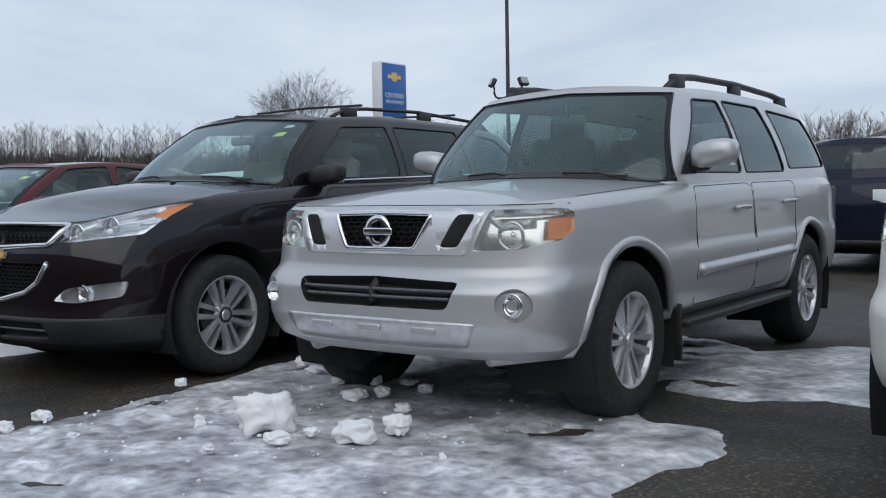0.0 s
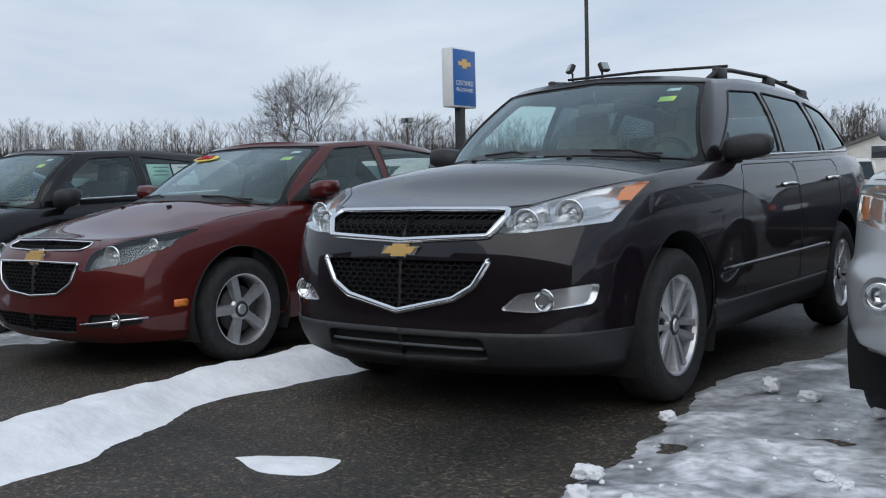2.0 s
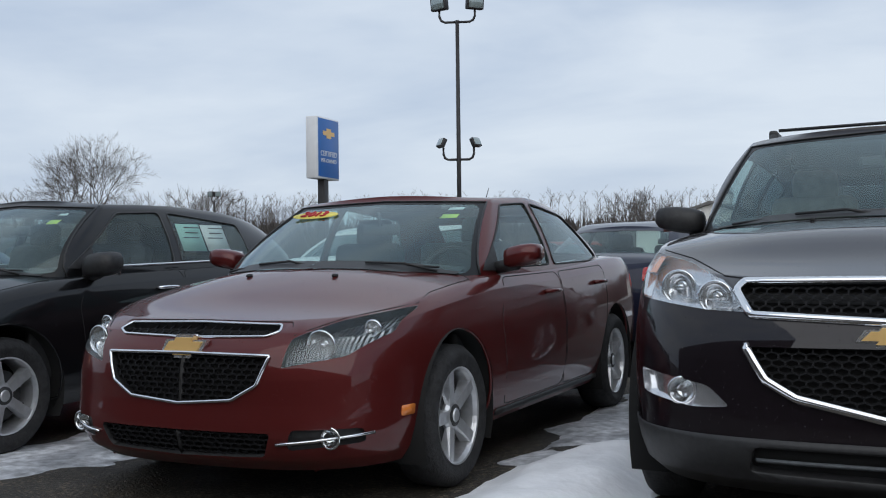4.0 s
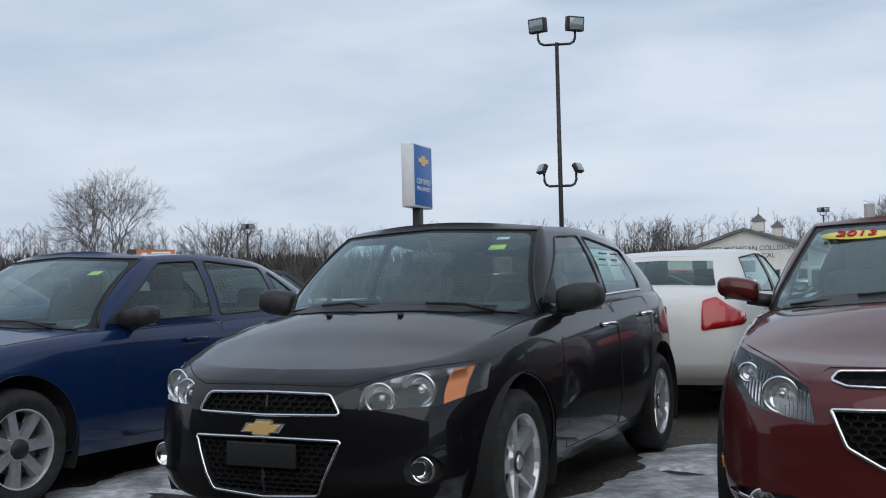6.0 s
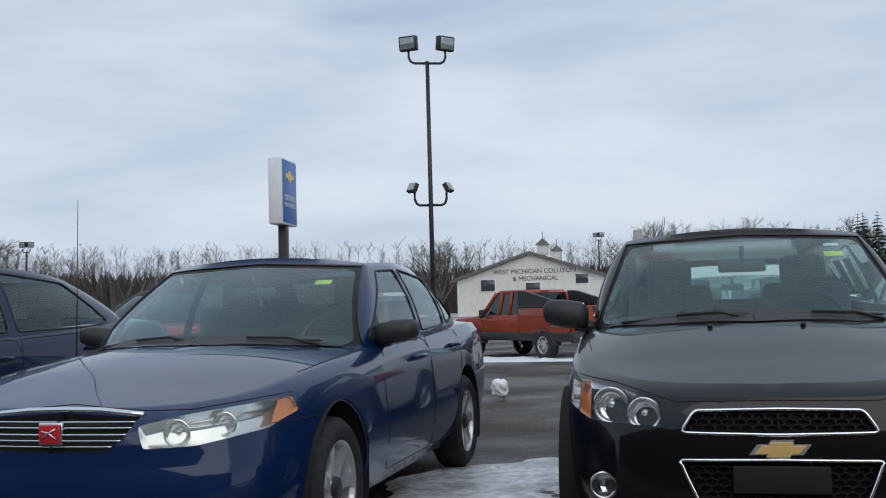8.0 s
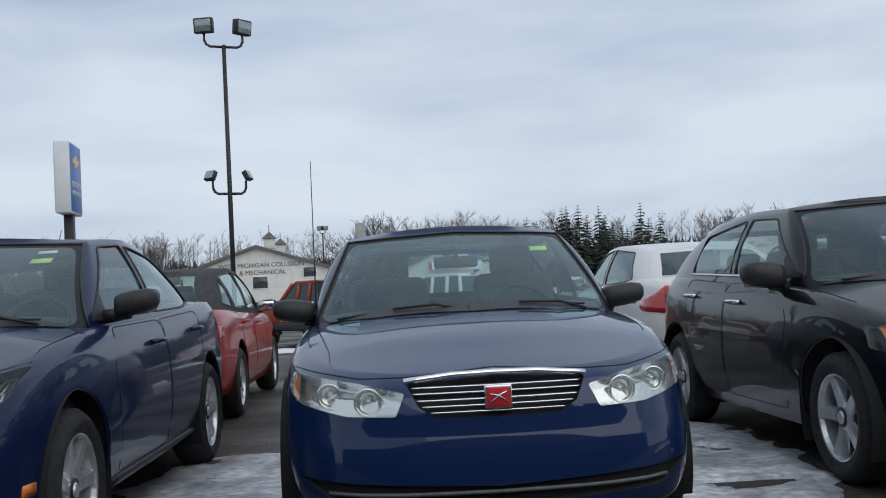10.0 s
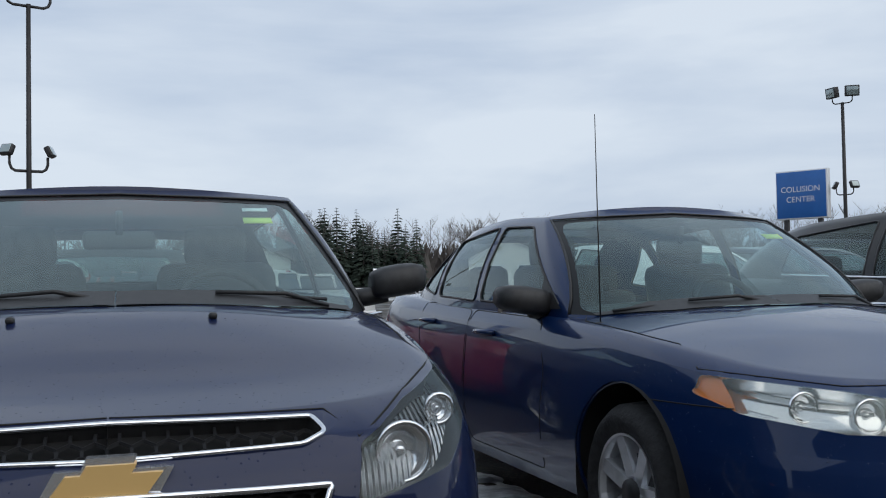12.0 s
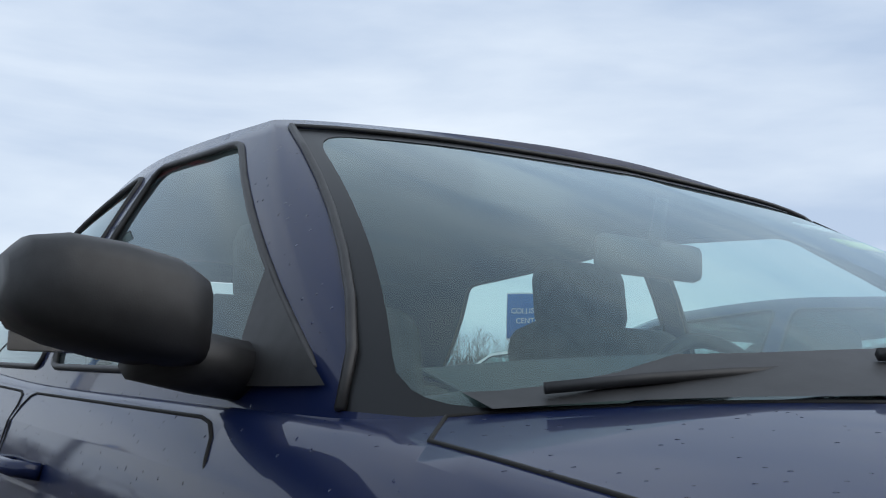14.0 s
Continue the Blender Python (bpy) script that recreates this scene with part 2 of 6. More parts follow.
M = {
    "silver": paint_material("silver_paint", (0.52, 0.53, 0.54), 0.55, 0.38, 0.3, 0.8),
    "plum": paint_material("dark_plum_paint", (0.008, 0.005, 0.007), 0.0, 0.35, 0.08, 0.9),
    "maroon": paint_material("maroon_paint", (0.092, 0.012, 0.011), 0.3, 0.38, 0.15, 0.85),
    "black": paint_material("black_paint", (0.005, 0.005, 0.006), 0.0, 0.3, 0.06, 0.75),
    "blue": paint_material("bright_blue_paint", (0.003, 0.018, 0.075), 0.1, 0.35, 0.1, 0.9),
    "navy": paint_material("navy_paint", (0.006, 0.013, 0.053), 0.0, 0.4, 0.25, 0.66),
    "white": paint_material("white_paint", (0.70, 0.69, 0.66), 0.0, 0.4, 0.2),
    "red": paint_material("red_paint", (0.36, 0.022, 0.02), 0.1, 0.3, 0.2),
    "rust": paint_material("orange_red_paint", (0.30, 0.045, 0.018), 0.2, 0.4, 0.3),
    "midnight": paint_material("midnight_blue_paint", (0.010, 0.013, 0.03), 0.3, 0.35, 0.2),
    "glass": glass_material("windscreen_glass", (0.76, 0.95, 0.92), 1.45, 0.05, 0.9, 3.6),
    "side_glass": glass_material("side_glass", (0.74, 0.83, 0.81), 1.45, 0.02),
    "dark_glass": glass_material("privacy_glass", (0.10, 0.12, 0.13), 1.5),
    "lens": glass_material("lamp_lens", (0.94, 0.95, 0.95), 1.35, 0.0, 0.35),
    "old_lens": glass_material("aged_lamp_lens", (0.92, 0.92, 0.88), 1.35, 0.06, 0.4),
    "chrome": material("chrome", (0.78, 0.79, 0.81), 0.12, 1.0),
    "satin": material("satin_chrome", (0.74, 0.75, 0.77), 0.3, 0.55),
    "alloy": material("alloy", (0.62, 0.63, 0.65), 0.32, 0.7, vary=0.1, scale=20),
    "reflector": material("lamp_reflector", (0.84, 0.85, 0.87), 0.16, 0.85),
    "lamp_inner": fluted("lamp_housing", (0.50, 0.51, 0.52)),
    "tyre": material("tyre_rubber", (0.020, 0.020, 0.021), 0.8, vary=0.35, scale=30, bump=0.3, bump_scale=90),
    "plastic": material("black_plastic", (0.022, 0.022, 0.023), 0.5, vary=0.2, scale=40, bump=0.03, bump_scale=500),
    "grey_plastic": material("grey_plastic", (0.10, 0.11, 0.12), 0.55, vary=0.15, scale=30),
    "frit": material("black_glass_border", (0.008, 0.009, 0.010), 0.35, spec=0.3),
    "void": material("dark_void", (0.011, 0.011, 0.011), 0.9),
    "amber": material("amber_lens", (0.75, 0.22, 0.04), 0.15, coat=0.6),
    "taillight": material("taillight_red", (0.45, 0.012, 0.012), 0.12, coat=0.8),
    "gold": material("gold_emblem", (0.80, 0.52, 0.20), 0.4, 0.15),
    "emblem_red": material("red_badge", (0.55, 0.02, 0.03), 0.3, coat=0.5),
    "seat": material("seat_cloth", (0.045, 0.047, 0.05), 0.9, vary=0.25, scale=25, bump=0.2, bump_scale=200),
    "beige": material("beige_seat_cloth", (0.20, 0.19, 0.17), 0.9, vary=0.15, scale=25),
    "dash": material("dashboard_plastic", (0.03, 0.031, 0.033), 0.6, vary=0.15, scale=30),
    "sticker": material("yellow_green_sticker", (0.62, 0.78, 0.12), 0.6, emit=0.0),
    "paper": material("white_paper", (0.75, 0.80, 0.80), 0.7),
    "paper_green": material("pale_green_paper", (0.42, 0.68, 0.62), 0.7),
    "yellow": material("yellow_decal", (0.82, 0.70, 0.14), 0.5),
    "ink": material("dark_ink", (0.03, 0.03, 0.035), 0.6),
    "asphalt": asphalt_material(),
    "snow": material("snow", (0.85, 0.86, 0.88), 0.65, vary=0.06, scale=6, bump=0.5, bump_scale=18),
    "bark": material("grey_bark", (0.115, 0.103, 0.095), 0.9, vary=0.3, scale=3),
    "needles": material("spruce_needles", (0.022, 0.035, 0.024), 0.9, vary=0.4, scale=2),
    "brush": material("bare_brush", (0.075, 0.066, 0.06), 0.95, vary=0.3, scale=0.3),
    "verge": material("winter_verge", (0.16, 0.14, 0.10), 0.95, second=(0.62, 0.63, 0.65), scale=0.08),
    "steel": material("dark_painted_steel", (0.028, 0.026, 0.027), 0.5, 0.2, vary=0.2, scale=5),
    "lamp_glass": material("lamp_glass", (0.30, 0.36, 0.36), 0.08, 0.4, coat=1.0),
    "sign_blue": material("sign_blue", (0.02, 0.13, 0.42), 0.35, vary=0.05, scale=2),
    "sign_white": material("sign_white", (0.72, 0.73, 0.74), 0.45, vary=0.04, scale=3),
    "siding": material("cream_siding", (0.64, 0.62, 0.58), 0.7, vary=0.06, scale=2),
    "shingle": material("grey_shingles", (0.12, 0.115, 0.11), 0.85, vary=0.2, scale=4),
    "pane": material("dark_pane", (0.03, 0.035, 0.04), 0.08, coat=0.5),
    "awning_red": material("red_awning", (0.45, 0.04, 0.05), 0.8),
    "billboard": material("orange_board", (0.45, 0.16, 0.06), 0.7, vary=0.2, scale=1),
    "concrete": material("concrete_wall", (0.30, 0.29, 0.28), 0.85, vary=0.12, scale=1.0),
    "dark_wall": material("dark_unseen_wall", (0.075, 0.06, 0.055), 0.85, vary=0.2, scale=1.0),
    "mesh": material("grille_black", (0.007, 0.007, 0.008), 0.6, spec=0.25),
    "ice": material("trodden_ice", (0.30, 0.31, 0.33), 0.28, second=(0.74, 0.75, 0.78), scale=3.2, bump=0.5, bump_scale=14, fine=16),
}


# ---- building blocks ----
def part(name, bm, mat, parent, label="", smooth=True):
    """Links a bmesh as one mesh object under a thing or a part."""
    me = bpy.data.meshes.new(name)
    bm.to_mesh(me)
    bm.free()
    if smooth:
        me.shade_smooth()
    for mm in mat if isinstance(mat, (list, tuple)) else [mat]:
        me.materials.append(mm)
    ob = new(name, me)
    ob.parent = parent
    if label:
        ob["label"] = label
    return ob


def thing(name, m, label, category, group="", kind=""):
    ob = new(name)
    ob.empty_display_size = 0.2
    ob.matrix_world = m
    return tagged(ob, label, category, group, kind)


def box(bm, cx, cy, cz, sx, sy, sz, bevel=0.0, rot=None, seg=2):
    r = bmesh.ops.create_cube(bm, size=1.0)
    vs = r["verts"]
    bmesh.ops.scale(bm, vec=(sx, sy, sz), verts=vs)
    if bevel:
        es = list({e for v in vs for e in v.link_edges})
        rb = bmesh.ops.bevel(bm, geom=es, offset=bevel, segments=seg, affect="EDGES", profile=0.5)
        vs = list({v for f in rb["faces"] for v in f.verts} | {v for v in vs if v.is_valid})
    if rot:
        bmesh.ops.rotate(bm, cent=(0, 0, 0), matrix=Euler([radians(a) for a in rot]).to_matrix(), verts=vs)
    bmesh.ops.translate(bm, vec=(cx, cy, cz), verts=vs)
    return vs


def tube(bm, pts, r, closed=False, sides=6, taper=None, flat=1.0):
    """A round bar along a line of points; flat squeezes it across its second axis."""
    pts = [Vector(p) for p in pts]
    n = len(pts)
    rings = []
    up = Vector((0, 0, 1))
    for i, p in enumerate(pts):
        a = pts[(i - 1) % n] if (closed or i) else p
        b = pts[(i + 1) % n] if (closed or i < n - 1) else p
        d = (b - a).normalized()
        side = d.cross(up)
        if side.length < 0.05:
            side = d.cross(Vector((0, 1, 0)))
        side.normalize()
        nrm = side.cross(d).normalized()
        rr = r if taper is None else r + (taper - r) * i / max(1, n - 1)
        rings.append([bm.verts.new(p + side * math.cos(k * math.tau / sides) * rr + nrm * math.sin(k * math.tau / sides) * rr * flat) for k in range(sides)])
    for i in range(n if closed else n - 1):
        A, B = rings[i], rings[(i + 1) % n]
        for k in range(sides):
            bm.faces.new((A[k], A[(k + 1) % sides], B[(k + 1) % sides], B[k]))
    if not closed:
        bm.faces.new(rings[0][::-1])
        bm.faces.new(rings[-1])
    return rings


def lathe(bm, prof, axis="x", n=32, arc=math.tau, start=0.0, centre=(0, 0, 0)):
    """Turns a profile of (radius, offset) about an axis."""
    rings = []
    full = abs(arc - math.tau) < 1e-6
    for k in range(n if full else n + 1):
        a = start + arc * k / n
        ring = []
        for r, o in prof:
            if axis == "x":
                v = (o, r * math.cos(a), r * math.sin(a))
            elif axis == "y":
                v = (r * math.cos(a), o, r * math.sin(a))
            else:
                v = (r * math.cos(a), r * math.sin(a), o)
            ring.append(bm.verts.new(Vector(v) + Vector(centre)))
        rings.append(ring)
    for k in range(len(rings) if full else len(rings) - 1):
        A, B = rings[k], rings[(k + 1) % len(rings)]
        for j in range(len(prof) - 1):
            if prof[j][0] < 1e-6 and prof[j + 1][0] < 1e-6:
                continue
            bm.faces.new((A[j], A[j + 1], B[j + 1], B[j]))
    bmesh.ops.remove_doubles(bm, verts=[v for r in rings for v in r], dist=1e-5)


def prism(bm, poly, ax, lo, hi):
    """Extrudes a flat outline given on the two axes ax from lo to hi on the third."""
    third = 3 - ax[0] - ax[1]
    rows = []
    for h in (lo, hi):
        row = []
        for p in poly:
            v = [0, 0, 0]
            v[ax[0]], v[ax[1]], v[third] = p[0], p[1], h
            row.append(bm.verts.new(v))
        rows.append(row)
    n = len(poly)
    bm.faces.new(rows[0][::-1])
    bm.faces.new(rows[1])
    for i in range(n):
        bm.faces.new((rows[0][i], rows[0][(i + 1) % n], rows[1][(i + 1) % n], rows[1][i]))
    bmesh.ops.recalc_face_normals(bm, faces=bm.faces[:])


def pchip(pts):
    """A smooth line through (x, y) points that does not overshoot."""
    xs, ys = np.array([p[0] for p in pts], float), np.array([p[1] for p in pts], float)
    h, d = np.diff(xs), np.diff(ys) / np.diff(xs)
    m = np.zeros(len(xs))
    m[0], m[-1] = d[0], d[-1]
    for i in range(1, len(xs) - 1):
        if d[i - 1] * d[i] > 0:
            m[i] = 2 * d[i - 1] * d[i] / (d[i - 1] + d[i])

    def f(x):
        x = np.clip(x, xs[0], xs[-1])
        i = np.clip(np.searchsorted(xs, x) - 1, 0, len(h) - 1)
        t = (x - xs[i]) / h[i]
        return (1 + 2 * t) * (1 - t) ** 2 * ys[i] + t * (1 - t) ** 2 * h[i] * m[i] + t * t * (3 - 2 * t) * ys[i + 1] + t * t * (t - 1) * h[i] * m[i + 1]

    return f


def through_points(pts, n):
    """n points spread evenly along a smooth line through pts."""
    P = np.array(pts, float)
    s = np.concatenate([[0], np.cumsum(np.linalg.norm(np.diff(P, axis=0), axis=1))])
    fs = [pchip(list(zip(s, P[:, k]))) for k in range(P.shape[1])]
    t = np.linspace(0, s[-1], n)
    return np.stack([f(t) for f in fs], 1)


def rounded(poly, r=0.03, n=4):
    """Rounds the corners of a flat outline."""
    out = []
    k = len(poly)
    for i in range(k):
        p, a, b = Vector(poly[i]).to_2d(), Vector(poly[i - 1]).to_2d(), Vector(poly[(i + 1) % k]).to_2d()
        if abs(p.x) <= 0.001:
            out.append(tuple(p))
            continue
        da, db = (a - p), (b - p)
        ra, rb = min(r, da.length * 0.45), min(r, db.length * 0.45)
        q0, q1 = p + da.normalized() * ra, p + db.normalized() * rb
        for j in range(n):
            t = j / (n - 1)
            out.append(tuple((1 - t) ** 2 * q0 + 2 * t * (1 - t) * p + t * t * q1))
    return out


def inside(poly, x, y):
    c = False
    j = len(poly) - 1
    for i in range(len(poly)):
        xi, yi = poly[i][0], poly[i][1]
        xj, yj = poly[j][0], poly[j][1]
        if (yi > y) != (yj > y) and x < (xj - xi) * (y - yi) / (yj - yi) + xi:
            c = not c
        j = i
    return c


def cut(bm, poly, ax, keep):
    """Cuts the faces that keep() admits along a flat outline, seen along the third axis; returns those within it."""
    a0, a1 = ax
    lo = (min(p[0] for p in poly), min(p[1] for p in poly))
    hi = (max(p[0] for p in poly), max(p[1] for p in poly))

    def meets(f, l, h):
        us, vs = [v.co[a0] for v in f.verts], [v.co[a1] for v in f.verts]
        return max(us) > l[0] - 1e-4 and min(us) < h[0] + 1e-4 and max(vs) > l[1] - 1e-4 and min(vs) < h[1] + 1e-4

    cand = {f for f in bm.faces if keep(f) and meets(f, lo, hi)}
    for i in range(len(poly)):
        a, b = poly[i], poly[(i + 1) % len(poly)]
        d = (b[0] - a[0], b[1] - a[1])
        if abs(d[0]) + abs(d[1]) < 1e-6:
            continue
        l, h = (min(a[0], b[0]), min(a[1], b[1])), (max(a[0], b[0]), max(a[1], b[1]))
        fs = [f for f in cand if f.is_valid and meets(f, l, h)]
        if not fs:
            continue
        no, co = [0, 0, 0], [0, 0, 0]
        no[a0], no[a1], co[a0], co[a1] = -d[1], d[0], a[0], a[1]
        geom = fs + list({e for f in fs for e in f.edges}) + list({v for f in fs for v in f.verts})
        r = bmesh.ops.bisect_plane(bm, geom=geom, dist=1e-5, plane_co=co, plane_no=no)
        cand |= {g for g in r["geom"] if isinstance(g, bmesh.types.BMFace)}
    res = []
    for f in cand:
        if f.is_valid:
            c = f.calc_center_median()
            if inside(poly, c[a0], c[a1]):
                res.append(f)
    return res


def lift(bm, faces, off=0.0, mirrored=False, depth=0.0, rim=False):
    """Copies faces to a mesh of their own, moved along their normals by off, with a rim of that depth inwards."""
    bm.normal_update()
    nb = bmesh.new()
    made = {}
    sx = -1 if mirrored else 1
    for f in faces:
        for v in f.verts:
            if v not in made:
                p = v.co + v.normal * off
                made[v] = nb.verts.new((p.x * sx, p.y, p.z))
    fset = set(faces)
    for f in faces if not rim else ():
        vs = [made[v] for v in f.verts]
        nb.faces.new(vs[::-1] if mirrored else vs)
    if depth:
        low = {}
        for f in faces:
            for lp in f.loops:
                e = lp.edge
                if sum(1 for g in e.link_faces if g in fset) == 1:
                    q = []
                    for v in (lp.vert, lp.link_loop_next.vert):
                        if v not in low:
                            p = v.co + v.normal * (off - depth)
                            low[v] = nb.verts.new((p.x * sx, p.y, p.z))
                        q.append(v)
                    ring = (made[q[1]], made[q[0]], low[q[0]], low[q[1]])
                    nb.faces.new(ring[::-1] if mirrored else ring)
    if rim:
        bmesh.ops.delete(nb, geom=[v for v in nb.verts if not v.link_faces], context="VERTS")
    return nb


def flip_join(nb):
    """Adds the mirror image across x = 0 and welds the seam."""
    vm = {v: nb.verts.new((-v.co.x, v.co.y, v.co.z)) for v in nb.verts[:]}
    for f in nb.faces[:]:
        nb.faces.new([vm[v] for v in f.verts][::-1])
    bmesh.ops.remove_doubles(nb, verts=nb.verts[:], dist=2e-4)


from mathutils.bvhtree import BVHTree


class Surface:
    """Where flat outlines land on a body."""

    def __init__(self, bm):
        self.tree = BVHTree.FromBMesh(bm)

    def at(self, a, b, ax, sign=1, off=0.0):
        third = 3 - ax[0] - ax[1]
        o, d = [0, 0, 0], [0, 0, 0]
        o[ax[0]], o[ax[1]], o[third], d[third] = a, b, 9 * sign, -sign
        p, n, i, dist = self.tree.ray_cast(Vector(o), Vector(d))
        if p is None:
            p, n, i, dist = self.tree.find_nearest(Vector((a if ax[0] == 0 else 0.5, 0.3, b)))
        if n[third] * sign < 0:
            n = -n
        return p + n * off

    def line(self, pts, ax, sign=1, off=0.0, step=0.06, closed=False):
        out = []
        k = len(pts)
        for i in range(k if closed else k - 1):
            a, b = pts[i], pts[(i + 1) % k]
            m = max(1, int(math.dist(a, b) / step))
            for j in range(m):
                t = j / m
                out.append(self.at(a[0] + (b[0] - a[0]) * t, a[1] + (b[1] - a[1]) * t, ax, sign, off))
        if not closed:
            out.append(self.at(*pts[-1], ax, sign, off))
        return out


def mirrored_points(pts):
    return [Vector((-p.x, p.y, p.z)) for p in pts]


# ---- cars ----
def half_shell(s):
    """The lower body (x >= 0): rings of plan outlines from sill to shoulder, and the deck across the top."""
    Ln, hw = s["L"], s["hw"]
    bow = s.get("bow", 1.0)
    ctl = [(0, 0), (.3, .012 * bow), (.55, .05 * bow), (.74, .13 * bow), (.87, .26 * bow), (.945, .45 * bow), (.985, .8), (1, 1.3), (1, Ln * .62), (.99, Ln - .95), (.955, Ln - .42), (.87, Ln - .16), (.7, Ln - .06), (.4, Ln - .015), (0, Ln)]
    out = through_points([(x * hw, y) for x, y in ctl], 100)
    lev = s["levels"]
    fsx, fyf, fyr = pchip([(l[0], l[1]) for l in lev]), pchip([(l[0], l[2]) for l in lev]), pchip([(l[0], l[3]) for l in lev])
    vs = np.array(sorted({l[0] for l in lev} | set(np.linspace(0, 1, 14).round(3))))
    zsh, zbot, crown = pchip(s["shoulder"]), pchip(s["bottom"]), pchip(s["crown"])
    smooth = lambda t: np.clip(t, 0, 1) ** 2 * (3 - 2 * np.clip(t, 0, 1))
    x0, y0 = out[:, 0], out[:, 1]
    wf, wr = 1 - smooth((y0 - .15) / 1.1), 1 - smooth((Ln - y0 - .15) / 1.1)
    bm = bmesh.new()
    rows = []
    for v in vs:
        xs = x0 * fsx(v)
        ys = y0 + fyf(v) * wf - fyr(v) * wr
        zs = zbot(y0) + v * (zsh(y0) - zbot(y0))
        rows.append([bm.verts.new((max(0, xs[i]), ys[i], zs[i])) for i in range(len(x0))])
    for j in range(len(vs) - 1):
        for i in range(len(x0) - 1):
            bm.faces.new((rows[j][i], rows[j][i + 1], rows[j + 1][i + 1], rows[j + 1][i]))
    top = rows[-1]
    K = 14
    prev = top
    for k in range(1, K + 1):
        t = k / K
        cur = []
        for i in range(len(x0)):
            b = top[i].co
            rise = 1 - (1 - t) ** 2.4
            cur.append(bm.verts.new((b.x * (1 - t), b.y, b.z + crown(y0[i]) * rise)))
        for i in range(len(x0) - 1):
            try:
                bm.faces.new((prev[i], prev[i + 1], cur[i + 1], cur[i]))
            except ValueError:
                pass
        prev = cur
    bmesh.ops.remove_doubles(bm, verts=bm.verts[:], dist=1e-4)
    bmesh.ops.dissolve_degenerate(bm, edges=bm.edges[:], dist=1e-5)
    bm.normal_update()
    return bm


def hood_line(s):
    """The shut line of the hood, a hand's breadth inside the shoulder."""
    Ln, hw, bow = s["L"], s["hw"], s.get("bow", 1.0)
    top = s["levels"][-1]
    ins = s.get("hood_in", .035)
    ctl = [(0, 0), (.3, .012 * bow), (.55, .05 * bow), (.74, .13 * bow), (.87, .26 * bow), (.945, .45 * bow), (.985, .8), (1, 1.3), (1, 1.9)]
    out = through_points([(x * hw, y) for x, y in ctl], 40)
    cb = s["cab_base"]
    pts = [(0, top[2] + .02)]
    for x, y in out[1:]:
        t = min(1, max(0, (y - .15) / 1.1))
        yy = y + top[2] * (1 - t * t * (3 - 2 * t)) + .02 + .05 * (x / hw) ** 2
        xx = x * top[1] - ins * min(1, x / .3)
        if yy > cb[2][1] - .12:
            break
        pts.append((xx, yy))
    pts += [(cb[2][0] * .93, cb[2][1] - .10), (cb[1][0], cb[1][1] - .07), (0, cb[0][1] - .06)]
    return pts


def half_cabin(s, surf):
    """The greenhouse (x >= 0) between its base line and the roof edge, and the roof."""
    base, top = s["cab_base"], s["cab_top"]
    n = 12
    def ring(ctl):
        P = np.array(ctl, float)
        t = np.arange(len(P))
        f = [pchip(list(zip(t, P[:, k]))) for k in range(P.shape[1])]
        tt = np.linspace(0, len(P) - 1, n * (len(P) - 1) + 1)
        return np.stack([g(tt) for g in f], 1)
    B, T = ring(base), ring(top)
    m = len(B)
    bz = [surf.at(max(0.002, B[i, 0]), B[i, 1], (0, 1), 1).z - 0.012 for i in range(m)]
    bm = bmesh.new()
    seg = bm.faces.layers.int.new("seg")
    rows = []
    V = 12
    for j in range(V + 1):
        v = j / V
        bul = s.get("bulge", .035) * 4 * v * (1 - v)
        row = []
        for i in range(m):
            x = B[i, 0] + (T[i, 0] - B[i, 0]) * v
            y = B[i, 1] + (T[i, 1] - B[i, 1]) * v
            z = bz[i] + (T[i, 2] - bz[i]) * v
            u = i / (m - 1)
            side = min(1, x / 0.5)
            x += bul * side * (x > 1e-4)
            if u < .35:
                y -= bul * .9
                z += bul * .3
            elif u > .72:
                y += bul * .9
            row.append(bm.verts.new((max(0, x), y, z)))
        rows.append(row)
    for j in range(V):
        for i in range(m - 1):
            f = bm.faces.new((rows[j][i], rows[j][i + 1], rows[j + 1][i + 1], rows[j + 1][i]))
            f[seg] = i // n
    prev = rows[-1]
    K = 10
    for k in range(1, K + 1):
        t = k / K
        cur = [bm.verts.new((v.co.x * (1 - t), v.co.y, v.co.z + s["roof_rise"] * (1 - (1 - t) ** 2.6) * min(1, (i + .0) / 9) * min(1, (m - 1 - i) / 9))) for i, v in enumerate(rows[-1])]
        for i in range(m - 1):
            try:
                f = bm.faces.new((prev[i], prev[i + 1], cur[i + 1], cur[i]))
                f[seg] = 99
            except ValueError:
                pass
        prev = cur
    bmesh.ops.remove_doubles(bm, verts=bm.verts[:], dist=1e-4)
    bmesh.ops.dissolve_degenerate(bm, edges=bm.edges[:], dist=1e-5)
    bm.normal_update()
    return bm, seg


